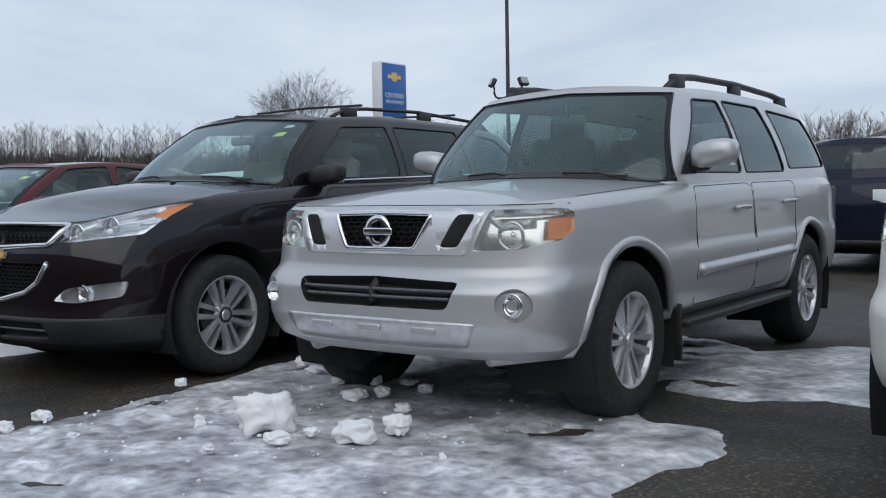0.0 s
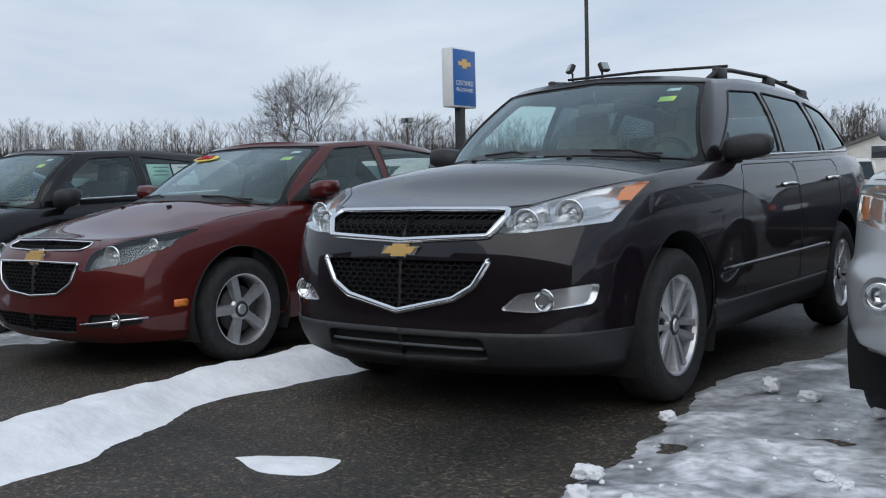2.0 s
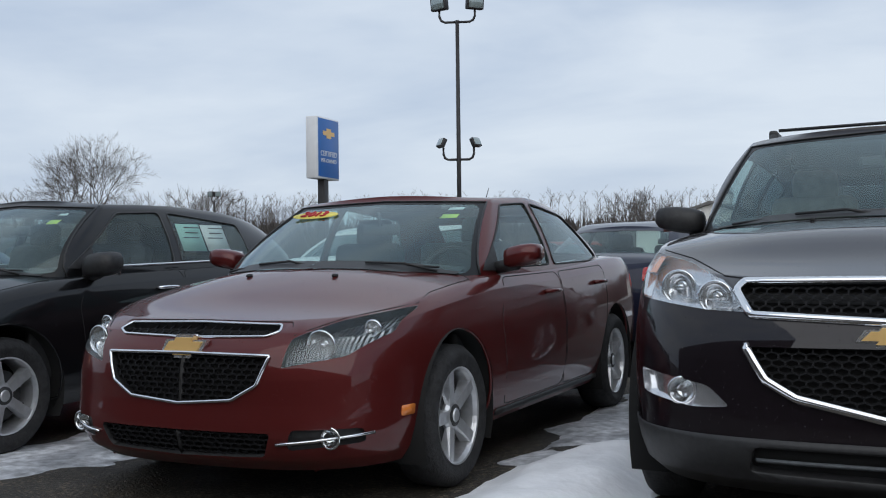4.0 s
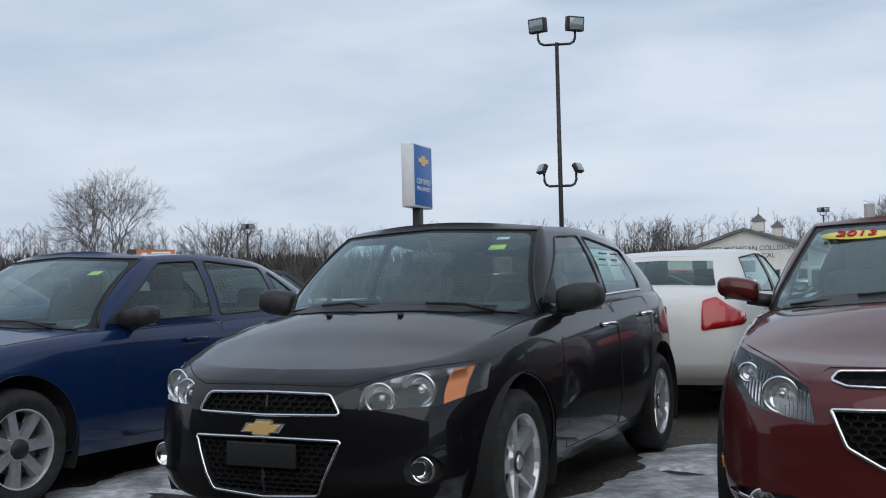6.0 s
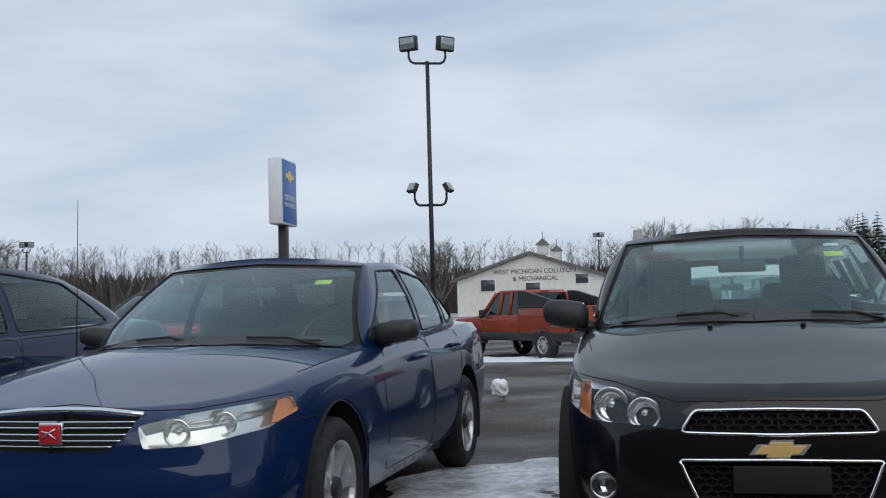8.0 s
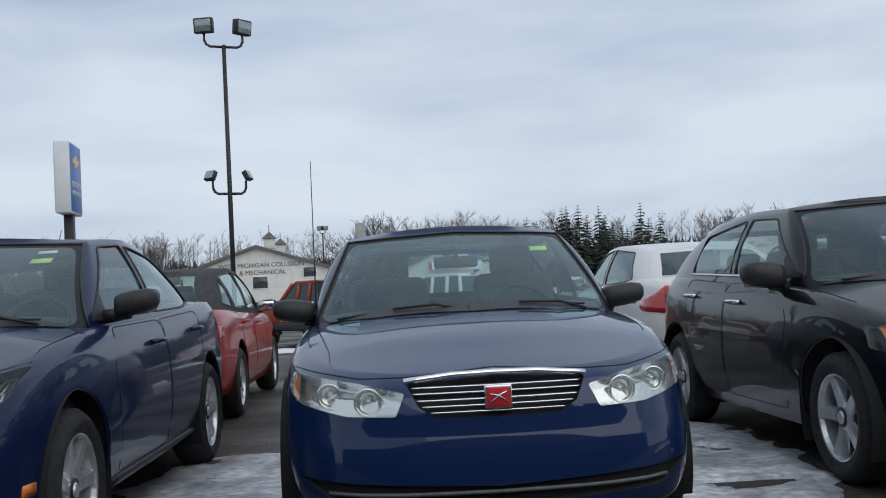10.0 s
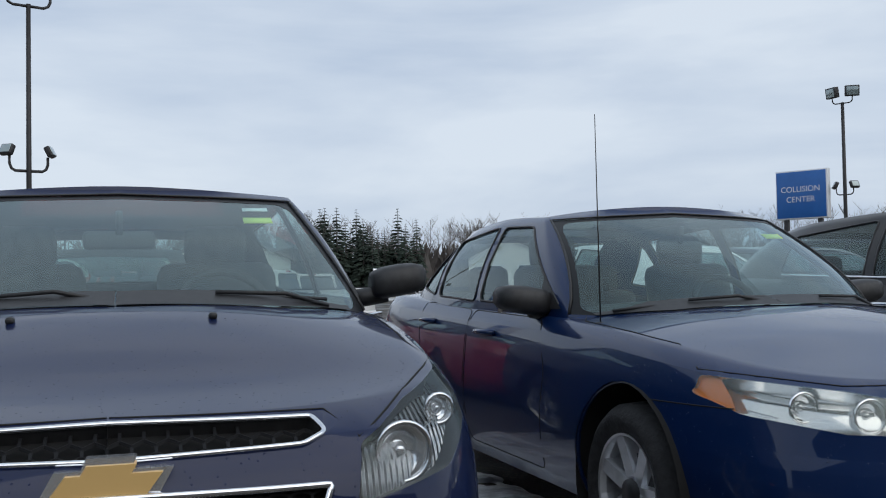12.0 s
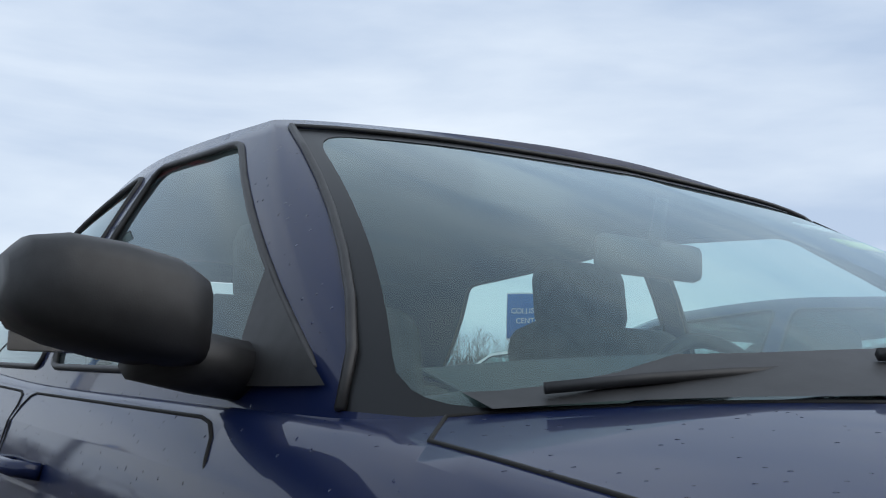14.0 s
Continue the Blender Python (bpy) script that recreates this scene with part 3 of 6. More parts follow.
def make_wheel(car, x, y, r, w, rim_r, spokes, kind, left, wheel_mat):
    """A wheel: hub and brake disc, tyre with tread blocks, rim with spokes."""
    sg = 1 if left else -1
    bm = bmesh.new()
    lathe(bm, [(0, .02), (.05, .02), (.06, -.02), (rim_r * .66, -.02), (rim_r * .66, -.05), (0, -.05)], "x", 24)
    hub = part("wheel", bm, M["plastic"], car, "wheel hub with brake disc")
    hub.location = (x, y, r)
    hub.rotation_euler = (0, 0, 0 if left else math.pi)
    bm = bmesh.new()
    o = w / 2
    prof = [(rim_r * .97, -o + .01), (rim_r + .03, -o - .004), ((r + rim_r) / 2, -o - .014), (r - .025, -o + .004), (r - .004, -o + .03), (r, 0), (r - .004, o - .03), (r - .025, o - .004), ((r + rim_r) / 2, o + .014), (rim_r + .03, o + .004), (rim_r * .97, o - .012)]
    lathe(bm, [(a, b - .06) for a, b in prof], "x", 48)
    part("tyre", bm, M["tyre"], hub)
    bm = bmesh.new()
    e = o - .06
    lathe(bm, [(rim_r * .90, -.10), (rim_r * .93, e - .03), (rim_r * .965, e - .008), (rim_r, e - .004), (rim_r * 1.0, e - .02), (rim_r * .97, -.12)], "x", 40)
    lathe(bm, [(0, e - .018), (.028, e - .018), (.034, e - .026), (.062, e - .034), (.075, e - .05), (.07, -.03), (0, -.03)], "x", 24)
    for k in range(spokes):
        a = k * math.tau / spokes + .3
        shapes = {"single": [(.05, .032, 0)], "split": [(.024, .020, .045), (.024, .020, -.045)], "wide": [(.060, .034, 0)]}[kind]
        for w0, w1, offs in shapes:
            pts = [(-w0 * .55 + offs * .5, .05), (w0 * .55 + offs * .5, .05), (w1 * 1.0 + offs, rim_r * .95), (-w1 * 1.0 + offs, rim_r * .95)]
            lo = [bm.verts.new((e - .075 + (.0 if q > .1 else .02), p, q)) for p, q in pts]
            hi = [bm.verts.new((e - (.035 if q < .1 else .016), p * .8, q)) for p, q in pts]
            fs = [bm.faces.new(hi)] + [bm.faces.new((lo[i], lo[(i + 1) % 4], hi[(i + 1) % 4], hi[i])) for i in range(4)]
            bmesh.ops.rotate(bm, cent=(0, 0, 0), matrix=Matrix.Rotation(a, 3, "X"), verts=lo + hi)
    for k in range(5):
        a = k * math.tau / 5
        lathe(bm, [(0, e - .028), (.009, e - .03), (.009, e - .05)], "x", 8, centre=(0, .05 * math.cos(a), .05 * math.sin(a)))
    bmesh.ops.recalc_face_normals(bm, faces=bm.faces[:])
    part("rim", bm, wheel_mat, hub, smooth=False)
    return hub


def make_seat(car, x, y, z, mat, width=.5, tall=.62, name="seat"):
    bm = bmesh.new()
    box(bm, x, y, z, width, .5, .16, .05)
    box(bm, x, y + .29, z + tall * .52, width * .94, .14, tall, .055, (-14, 0, 0))
    seat = part(name, bm, mat, car)
    for off in ((0,) if width < .7 else (-width * .3, width * .3)):
        bm = bmesh.new()
        box(bm, x + off, y + .40, z + tall + .07, .25, .10, .18, .045, (-8, 0, 0))
        for dx in (-.05, .05):
            tube(bm, [(x + off + dx, y + .37, z + tall - .02), (x + off + dx, y + .40, z + tall + .1)], .007)
        part("headrest", bm, mat, seat)


def make_mirror(car, side, c, size, mat, mat_arm):
    """Door mirror: rounded housing, glass behind it, arm to the door."""
    x, y, z = c
    w, d, h = size
    bm = bmesh.new()
    prof = [(-.5, .5, .52), (-.46, .76, .8), (-.3, .94, .97), (0, 1, 1), (.25, .97, .93), (.42, .8, .76), (.5, .45, .45)]
    rings = []
    for u, fy, fz in prof:
        ring = []
        for k in range(16):
            a = k * math.tau / 16
            py = math.copysign(abs(math.cos(a)) ** .58, math.cos(a))
            yy = (py if py > 0 else py * 1.0) * d * .5 * fy
            if py > 0:
                yy = min(yy, d * .22)
            ring.append(bm.verts.new((side * (x + u * w), y + yy, z + math.copysign(abs(math.sin(a)) ** .58, math.sin(a)) * h * .5 * fz * (1 if math.sin(a) > 0 else .85) + u * .03)))
        rings.append(ring)
    for A, B in zip(rings, rings[1:]):
        for k in range(16):
            bm.faces.new((A[k], A[(k + 1) % 16], B[(k + 1) % 16], B[k]))
    bm.faces.new(rings[0])
    bm.faces.new(rings[-1][::-1])
    bmesh.ops.recalc_face_normals(bm, faces=bm.faces[:])
    mir = part("mirror", bm, mat, car)
    bm = bmesh.new()
    tube(bm, [(side * (x - w * .85), y + .02, z - h * .48), (side * (x - w * .55), y + .01, z - h * .42), (side * (x - w * .2), y, z - h * .32)], .045, flat=.75, sides=10)
    part("mirror_arm", bm, mat_arm, mir)
    bm = bmesh.new()
    box(bm, side * x, y + d * .225, z, w * .8, .006, h * .76, .002)
    part("mirror_glass", bm, M["chrome"], mir)


def headlamp(car, bm, surf, poly, keep, lens, depth, bulbs, amber, inner=None, dark=False):
    """Cuts a lamp into both front corners: reflector bowl, round projectors, amber cell, clear lens."""
    fs = cut(bm, poly, (0, 2), keep)
    am = [f for f in fs if amber and inside(amber, f.calc_center_median().x, f.calc_center_median().z)]
    if amber:
        cut(bm, amber, (0, 2), lambda f: f in set(fs))
        fs = [f for f in bm.faces if keep(f) and inside(poly, f.calc_center_median().x, f.calc_center_median().z)]
        am = [f for f in fs if inside(amber, f.calc_center_median().x, f.calc_center_median().z)]
    for mir in (False, True):
        sx = -1 if mir else 1
        h = part("headlight", lift(bm, fs, -depth, mir), inner or M["reflector"], car)
        part("lamp_bezel", lift(bm, fs, 0, mir, depth, True), M["plastic"] if dark else M["reflector"], h)
        part("lens", lift(bm, fs, .004, mir), lens, h)
        if am:
            part("indicator", lift(bm, am, -.012, mir), M["amber"], h)
        for bx, bz, br in bulbs:
            p = surf.at(bx, bz, (0, 2), -1, -.02)
            b2 = bmesh.new()
            lathe(b2, [(br, 0), (br * .94, .004), (br * .86, .0), (br * .6, br * .42), (br * .25, br * .6), (br * .24, br * .25), (br * .12, br * .15), (0, br * .15)], "y", 28)
            ring = bmesh.new()
            tube(ring, [(br * math.cos(a), 0, br * math.sin(a)) for a in np.linspace(0, math.tau, 28, endpoint=False)], .006, True, 6)
            o = part("projector", b2, M["reflector"], h)
            o3 = part("lamp_ring", ring, M["chrome"], h)
            o3.location = (p.x * sx, p.y + .008, p.z)
            o3.rotation_euler = (0, 0, radians(8) * sx)
            o.location = (p.x * sx, p.y + .012, p.z)
            o.rotation_euler = (0, 0, radians(8) * sx)
    bmesh.ops.delete(bm, geom=fs, context="FACES")


def build_car(name, pose_m, s, label, group=""):
    car = thing(name, pose_m, label, s.get("category", "car"), group)
    bm = half_shell(s)
    surf = Surface(bm)
    cab, seg = half_cabin(s, surf)
    csurf = Surface(cab)
    paint, trim = M[s["paint"]], M["plastic"]
    R = s["wheel_r"]
    front = lambda f: f.normal.y < -.12 and f.calc_center_median().y < 1.1
    sidef = lambda f: f.normal.x > .3
    anyf = lambda f: True
    # wheel arches
    arch_lines = []
    for wy in (s["FO"], s["FO"] + s["wb"]):
        Ra = s.get("arch", R + .065)
        circ = [(wy + Ra * math.cos(a * math.tau / 28), R + .01 + Ra * math.sin(a * math.tau / 28)) for a in range(28)]
        fs = cut(bm, circ, (1, 2), lambda f: f.normal.x > .15 and f.calc_center_median().x > .4)
        arc = [(wy + Ra * math.cos(a), R + .01 + Ra * math.sin(a)) for a in np.linspace(-.32, math.pi + .32, 26)]
        arch_lines.append(surf.line(arc, (1, 2), 1, .0, .3))
        bmesh.ops.delete(bm, geom=fs, context="FACES")
        for sx in (1, -1):
            b2 = bmesh.new()
            lathe(b2, [(Ra + .0, s["hw"] * .985), (Ra + .02, s["hw"] * .5), (.1, s["hw"] * .5)], "x", 24, math.pi + .9, -.45, (0, wy, R + .01))
            if sx < 0:
                bmesh.ops.scale(b2, vec=(-1, 1, 1), verts=b2.verts[:])
            part("wheel_well", b2, M["void"], car)
    for ln in arch_lines:
        for mir in (False, True):
            b2 = bmesh.new()
            tube(b2, [q - Vector((.012 * (-1 if mir else 1), 0, 0)) for q in (mirrored_points(ln) if mir else ln)], s.get("lip", .009), sides=8)
            part("wheel_arch", b2, M[s.get("arch_mat", s["paint"])], car)
    # dark grilles and openings
    for poly, depth, trimr, kind, rr, *only in s.get("grilles", ()):
        full = rounded([(x, z) for x, z in poly], rr)
        fs = cut(bm, full, (0, 2), front)
        g = lift(bm, fs, -depth, False, 0)
        flip_join(g)
        back = part("grille", g, M["void"], car)
        w = lift(bm, fs, 0, False, depth, rim=True)
        flip_join(w)
        part("grille_surround", w, M["plastic"], back)
        bmesh.ops.delete(bm, geom=fs, context="FACES")
        if trimr:
            # the trim runs from the middle on top round the outer end to the middle below
            outer = [p for p in full if p[0] > .02][::-1]
            ln = surf.line([(.001, poly[-1][1])] + outer + [(.001, poly[0][1])], (0, 2), -1, .003, .05)
            ring = ln + mirrored_points(ln)[::-1][1:-1]
            if only:
                # bright frame below and at the ends alone
                ln = surf.line([p for p in outer if p[0] > .3 or p[1] < poly[-1][1] - .04] + [(.001, poly[0][1])], (0, 2), -1, .003, .04)
                ring = ln + mirrored_points(ln)[::-1][1:]
            b2 = bmesh.new()
            tube(b2, ring, trimr, not only, 8, None, 1.0)
            part("grille_trim", b2, M[s.get("trim_mat", "chrome")], back)
        x1, z0, z1 = max(p[0] for p in poly), min(p[1] for p in poly), max(p[1] for p in poly)
        seg_lines = []
        if kind == "bars":
            bright = s.get("bar_chrome") and z1 > .5
            nb = max(2, int((z1 - z0) / (.023 if bright else .035)))
            for k in range(1, nb):
                zz = z0 + (z1 - z0) * k / nb
                run = [x for x in np.linspace(-x1, x1, 41) if inside(full, abs(x) + 1e-5, zz)]
                if len(run) > 3:
                    b2 = bmesh.new()
                    tube(b2, [surf.at(x, zz, (0, 2), -1, -depth * .35) if x >= 0 else mirrored_points([surf.at(-x, zz, (0, 2), -1, -depth * .35)])[0] for x in run], .004 if bright else .008, sides=5)
                    part("grille_bar", b2, M["chrome"] if bright else M["grey_plastic"], back)
        else:
            # honeycomb
            b2 = bmesh.new()
            hx = s.get("hex", .026)
            ny = int((z1 - z0) / (hx * .87)) + 2
            nx = int(x1 * 2 / (hx * 1.5)) + 2
            for iy in range(ny):
                for ix in range(-nx // 2 - 1, nx // 2 + 2):
                    cx, cz = ix * hx * 1.732, z0 + iy * hx * .75 * 1.0 * 1.15
                    if iy % 2:
                        cx += hx * .866
                    for a0, a1 in ((30, 90), (90, 150), (150, 210)):
                        A = (cx + hx * .58 * 1.72 * math.cos(radians(a0)) , cz + hx * .58 * math.sin(radians(a0)))
                        Bq = (cx + hx * .58 * 1.72 * math.cos(radians(a1)), cz + hx * .58 * math.sin(radians(a1)))
                        if all(inside(full, abs(q[0]) + 1e-5, q[1]) for q in (A, Bq)):
                            seg_lines.append((A, Bq))
            for A, Bq in seg_lines:
                pa, pb = [surf.at(abs(q[0]), q[1], (0, 2), -1, -depth * .4) for q in (A, Bq)]
                pa.x, pb.x = math.copysign(pa.x, A[0]), math.copysign(pb.x, Bq[0])
                d = (pb - pa)
                if d.length > .1 or d.length < 1e-4:
                    continue
                n2 = Vector((-d.z, 0, d.x)).normalized() * .0032
                y2 = Vector((0, .012, 0))
                q = [b2.verts.new(v) for v in (pa + n2, pa - n2, pb - n2, pb + n2, pa + n2 + y2, pa - n2 + y2, pb - n2 + y2, pb + n2 + y2)]
                b2.faces.new((q[0], q[1], q[2], q[3]))
                b2.faces.new((q[0], q[3], q[7], q[4]))
                b2.faces.new((q[1], q[5], q[6], q[2]))
            part("grille_mesh", b2, M["mesh"], back, smooth=False)
    # headlamps and fog lamps
    h = s["head"]
    headlamp(car, bm, surf, rounded(h["poly"], .009, 3), front, M[h.get("lens", "lens")], .045, h["bulbs"], h.get("amber"), M[h.get("inner", "lamp_inner")], h.get("dark", False))
    for poly, bulb, matn in s.get("fogs", ()):
        pl = rounded(poly, .02, 3)
        fs = cut(bm, pl, (0, 2), front)
        for mir in (False, True):
            fo = part("fog_light", lift(bm, fs, -.03, mir, 0), M[matn], car)
            part("fog_bezel", lift(bm, fs, -.001, mir, .03, True), M[matn], fo)
            if bulb:
                p = surf.at(bulb[0], bulb[1], (0, 2), -1, -.004)
                b2 = bmesh.new()
                r = bulb[2]
                lathe(b2, [(r * 1.15, .0), (r, -.006), (r * .9, .004), (r * .5, .03), (0, .035)], "y", 24)
                o = part("fog_bulb", b2, M["chrome"], fo)
                o.location = (p.x * (-1 if mir else 1), p.y, p.z)
                b2 = bmesh.new()
                lathe(b2, [(r * .95, 0), (r * .6, -.008), (0, -.011)], "y", 20)
                o2 = part("fog_lens", b2, M["lens"], fo)
                o2.location = o.location
        bmesh.ops.delete(bm, geom=fs, context="FACES")
    for poly, matn in s.get("patches", ()):
        pl = rounded(poly, .02, 3)
        fs = cut(bm, pl, (0, 2), front)
        g = lift(bm, fs, .004, False, .01)
        if min(p[0] for p in poly) <= 0.001:
            flip_join(g)
            part("bumper_insert", g, M[matn], car)
        else:
            part("bumper_insert", g, M[matn], car)
            part("bumper_insert", lift(bm, fs, .004, True, .01), M[matn], car)
        bmesh.ops.delete(bm, geom=fs, context="FACES")
    # side markers
    for y, z, ly, lz, matn in s.get("markers", ()):
        fs = cut(bm, rounded([(y - ly, z - lz), (y + ly, z - lz), (y + ly, z + lz), (y - ly, z + lz)], .01, 3), (1, 2), sidef)
        for mir in (False, True):
            part("side_marker", lift(bm, fs, .005, mir, .01), M[matn], car)
    # lower cladding band
    if s.get("clad"):
        z0, z1 = s["clad"]
        pl = [(-.3, z0), (s["L"] + .3, z0), (s["L"] + .3, z1), (-.3, z1)]
        fs = cut(bm, pl, (1, 2), anyf)
        g = lift(bm, fs, .004, False, .01)
        flip_join(g)
        part("lower_cladding", g, trim, car)
        bmesh.ops.delete(bm, geom=fs, context="FACES")
    # hood, doors
    gaps = []
    hood = hood_line(s)
    fs = cut(bm, hood, (0, 1), lambda f: f.normal.z > .25 and f.calc_center_median().z > s["hood_z"])
    g = lift(bm, fs)
    flip_join(g)
    bmesh.ops.recalc_face_normals(g, faces=g.faces[:])
    part("hood", g, paint, car)
    bmesh.ops.delete(bm, geom=fs, context="FACES")
    seam = surf.line(s["hood_seam"], (0, 2), -1, .0, .04)
    back = [(max(p[0], .002), p[1]) for p in hood if p[1] > seam[-1].y + .14]
    gaps.append(seam + surf.line(back, (0, 1), 1, .0, .05))
    doors = []
    for poly in s["doors"]:
        pl = rounded(poly, .05, 4)
        fs = cut(bm, pl, (1, 2), sidef)
        for mir in (False, True):
            doors.append(part("door", lift(bm, fs, 0, mir), paint, car))
        bmesh.ops.delete(bm, geom=fs, context="FACES")
        gaps.append(surf.line(pl, (1, 2), 1, .0, .08, True))
    for ln in s.get("seams", ()):
        gaps.append(surf.line(ln[0], ln[1], ln[2], .0, .05))
    for ln in gaps:
        ln = [p for i, p in enumerate(ln) if i == 0 or (p - ln[i - 1]).length < .3]
        if len(ln) > 1:
            for side_line in (ln, mirrored_points(ln)):
                b2 = bmesh.new()
                tube(b2, side_line, .0026, sides=5)
                part("panel_gap", b2, M["void"], car)
    # handles
    for k, (y, z) in enumerate(s["handles"]):
        for mir, sx in ((0, 1), (1, -1)):
            p = surf.at(y, z, (1, 2), 1, .0)
            b2 = bmesh.new()
            tube(b2, [(sx * (p.x + .002), y - .10, z), (sx * (p.x + .035), y - .07, z + .004), (sx * (p.x + .04), y, z + .006), (sx * (p.x + .035), y + .07, z + .004), (sx * (p.x + .002), y + .10, z)], .014, sides=8, flat=.9)
            part("handle", b2, M[s.get("handle_mat", s["paint"])], doors[min(len(doors) - 1, 2 * k + mir)])
    # body side moulding and belt trim
    for pts, rad, matn in s.get("mouldings", ()):
        ln = surf.line(pts, (1, 2), 1, .0, .1)
        for mir in (False, True):
            b2 = bmesh.new()
            tube(b2, mirrored_points(ln) if mir else ln, rad, sides=8)
            part("side_moulding", b2, M[matn], car)
    # the deck under the cabin opens
    cb = s["cab_base"]
    ya, yb = cb[1][1] + .08, cb[-2][1] - .08
    dead = [f for f in bm.faces if f.normal.z > .5 and ya < f.calc_center_median().y < yb and f.calc_center_median().x < s["open_x"] and f.calc_center_median().z > s["hood_z"] - .2]
    bmesh.ops.delete(bm, geom=dead, context="FACES")
    flip_join(bm)
    bmesh.ops.recalc_face_normals(bm, faces=bm.faces[:])
    part("body", bm, paint, car)
    # cabin glass
    wsp = s["windscreen"]
    pane = lambda f: f[seg] <= 2 and f.normal.y < 0
    cut(cab, wsp, (0, 2), pane)
    clear = rounded([(0, max(wsp[0][1], s["belt_z"] + .02)), (wsp[1][0] - .024, max(wsp[1][1], s["belt_z"]) + .008), (wsp[2][0] - .018, wsp[2][1] - .012), (0, wsp[3][1] - .016)], .05, 6)
    cut(cab, clear, (0, 2), pane)
    centre = lambda f: (f.calc_center_median().x, f.calc_center_median().z)
    fs = [f for f in cab.faces if pane(f) and inside(wsp, *centre(f))]
    band = [f for f in fs if not inside(clear, *centre(f))]
    g = lift(cab, band, -.002)
    flip_join(g)
    part("glass_border", g, M["frit"], car)
    bmesh.ops.delete(cab, geom=band, context="FACES")
    fs = [f for f in fs if f.is_valid]
    g = lift(cab, fs, -.003)
    flip_join(g)
    part("windscreen", g, M["glass"], car).visible_shadow = False
    wl = csurf.line([p for p in wsp if p[0] > .001] , (0, 2), -1, .002, .06)
    b2 = bmesh.new()
    tube(b2, wl, .006, sides=6)
    tube(b2, mirrored_points(wl), .006, sides=6)
    topz = wl[-1] if wl[-1].z > wl[0].z else wl[0]
    tl = csurf.line([(0.001, max(p[1] for p in wsp)), (topz.x, topz.z)], (0, 2), -1, .002, .06)
    tube(b2, mirrored_points(tl)[::-1] + tl[1:], .004, sides=6)
    part("window_seal", b2, M["plastic"], car)
    bmesh.ops.delete(cab, geom=fs, context="FACES")
    for k, (poly, matn) in enumerate(s["windows"]):
        pl = rounded(poly, .035, 4)
        fs = cut(cab, pl, (1, 2), lambda f: f.normal.x > .25 and 2 <= f[seg] < 90)
        wl = csurf.line(pl, (1, 2), 1, .001, .1, True)
        for mir in (False, True):
            w = part("side_window", lift(cab, fs, -.004, mir), M[matn], car)
            w.visible_shadow = False
            b2 = bmesh.new()
            tube(b2, mirrored_points(wl) if mir else wl, .006, True, 6)
            part("window_seal", b2, M["plastic"], w)
        bmesh.ops.delete(cab, geom=fs, context="FACES")
    if s.get("belt"):
        ln = csurf.line(s["belt"], (1, 2), 1, .006, .1)
        for mir in (False, True):
            b2 = bmesh.new()
            tube(b2, mirrored_points(ln) if mir else ln, .009, sides=6)
            part("belt_trim", b2, M[s.get("belt_mat", "chrome")], car)
    rg = s["rear_glass"]
    fs = cut(cab, rounded(rg, .04, 3) if rg[0][0] > 0 else rg, (0, 2), lambda f: 3 <= f[seg] < 90 and f.normal.y > .2)
    g = lift(cab, fs, -.003)
    flip_join(g)
    part("rear_window", g, M[s.get("rear_mat", "side_glass")], car).visible_shadow = False
    bmesh.ops.delete(cab, geom=fs, context="FACES")
    flip_join(cab)
    bmesh.ops.recalc_face_normals(cab, faces=cab.faces[:])
    part("roof", cab, M[s["roof_mat"]] if "roof_mat" in s else paint, car)
    # inside
    b2 = bmesh.new()
    fl = s["floor"]
    yc = (ya + yb) / 2
    box(b2, 0, yc, fl, s["hw"] * 1.7, yb - ya + .1, .05, .01)
    for sx in (1, -1):
        box(b2, sx * s["hw"] * .84, yc, (fl + s["belt_z"]) / 2 - .02, .05, yb - ya + .2, s["belt_z"] - fl - .04, .02)
    part("interior_tub", b2, M["dash"], car)
    b2 = bmesh.new()
    box(b2, 0, cb[1][1] + .42, s["belt_z"] - .10, s["hw"] * 1.55, .55, .22, .07, (-6, 0, 0))
    box(b2, .36, cb[1][1] + .55, s["belt_z"] - .0, .34, .25, .08, .03)
    part("dashboard", b2, M["dash"], car)
    b2 = bmesh.new()
    pts = [Vector((.36 + .18 * math.cos(a), 0, .18 * math.sin(a))) for a in np.linspace(0, math.tau, 24, endpoint=False)]
    pts = [Matrix.Rotation(radians(-25), 3, "X") @ (p - Vector((.36, 0, 0))) + Vector((.36, cb[1][1] + .80, s["belt_z"] - .02)) for p in pts]
    tube(b2, pts, .016, True, 8)
    box(b2, .36, cb[1][1] + .79, s["belt_z"] - .03, .32, .03, .08, .012, (-25, 0, 0))
    part("steering_wheel", b2, M["dash"], car)
    sm = M[s.get("seat_mat", "seat")]
    for x in (-.37, .37):
        make_seat(car, x, s["seat_y"], fl + .30, sm, .5, s["seat_h"])
    make_seat(car, 0, s["seat_y"] + .95, fl + .22, sm, s["hw"] * 1.42, s["seat_h"] - .06, "rear_seat")
    p = csurf.at(.001, s["windscreen"][-1][1] - .06, (0, 2), -1, -.05)
    b2 = bmesh.new()
    box(b2, 0, p.y + .05, p.z - .06, .24, .03, .065, .015)
    tube(b2, [(0, p.y + .04, p.z - .04), (0, p.y + .02, p.z + .04)], .012)
    part("rear_view_mirror", b2, M["dash"], car)
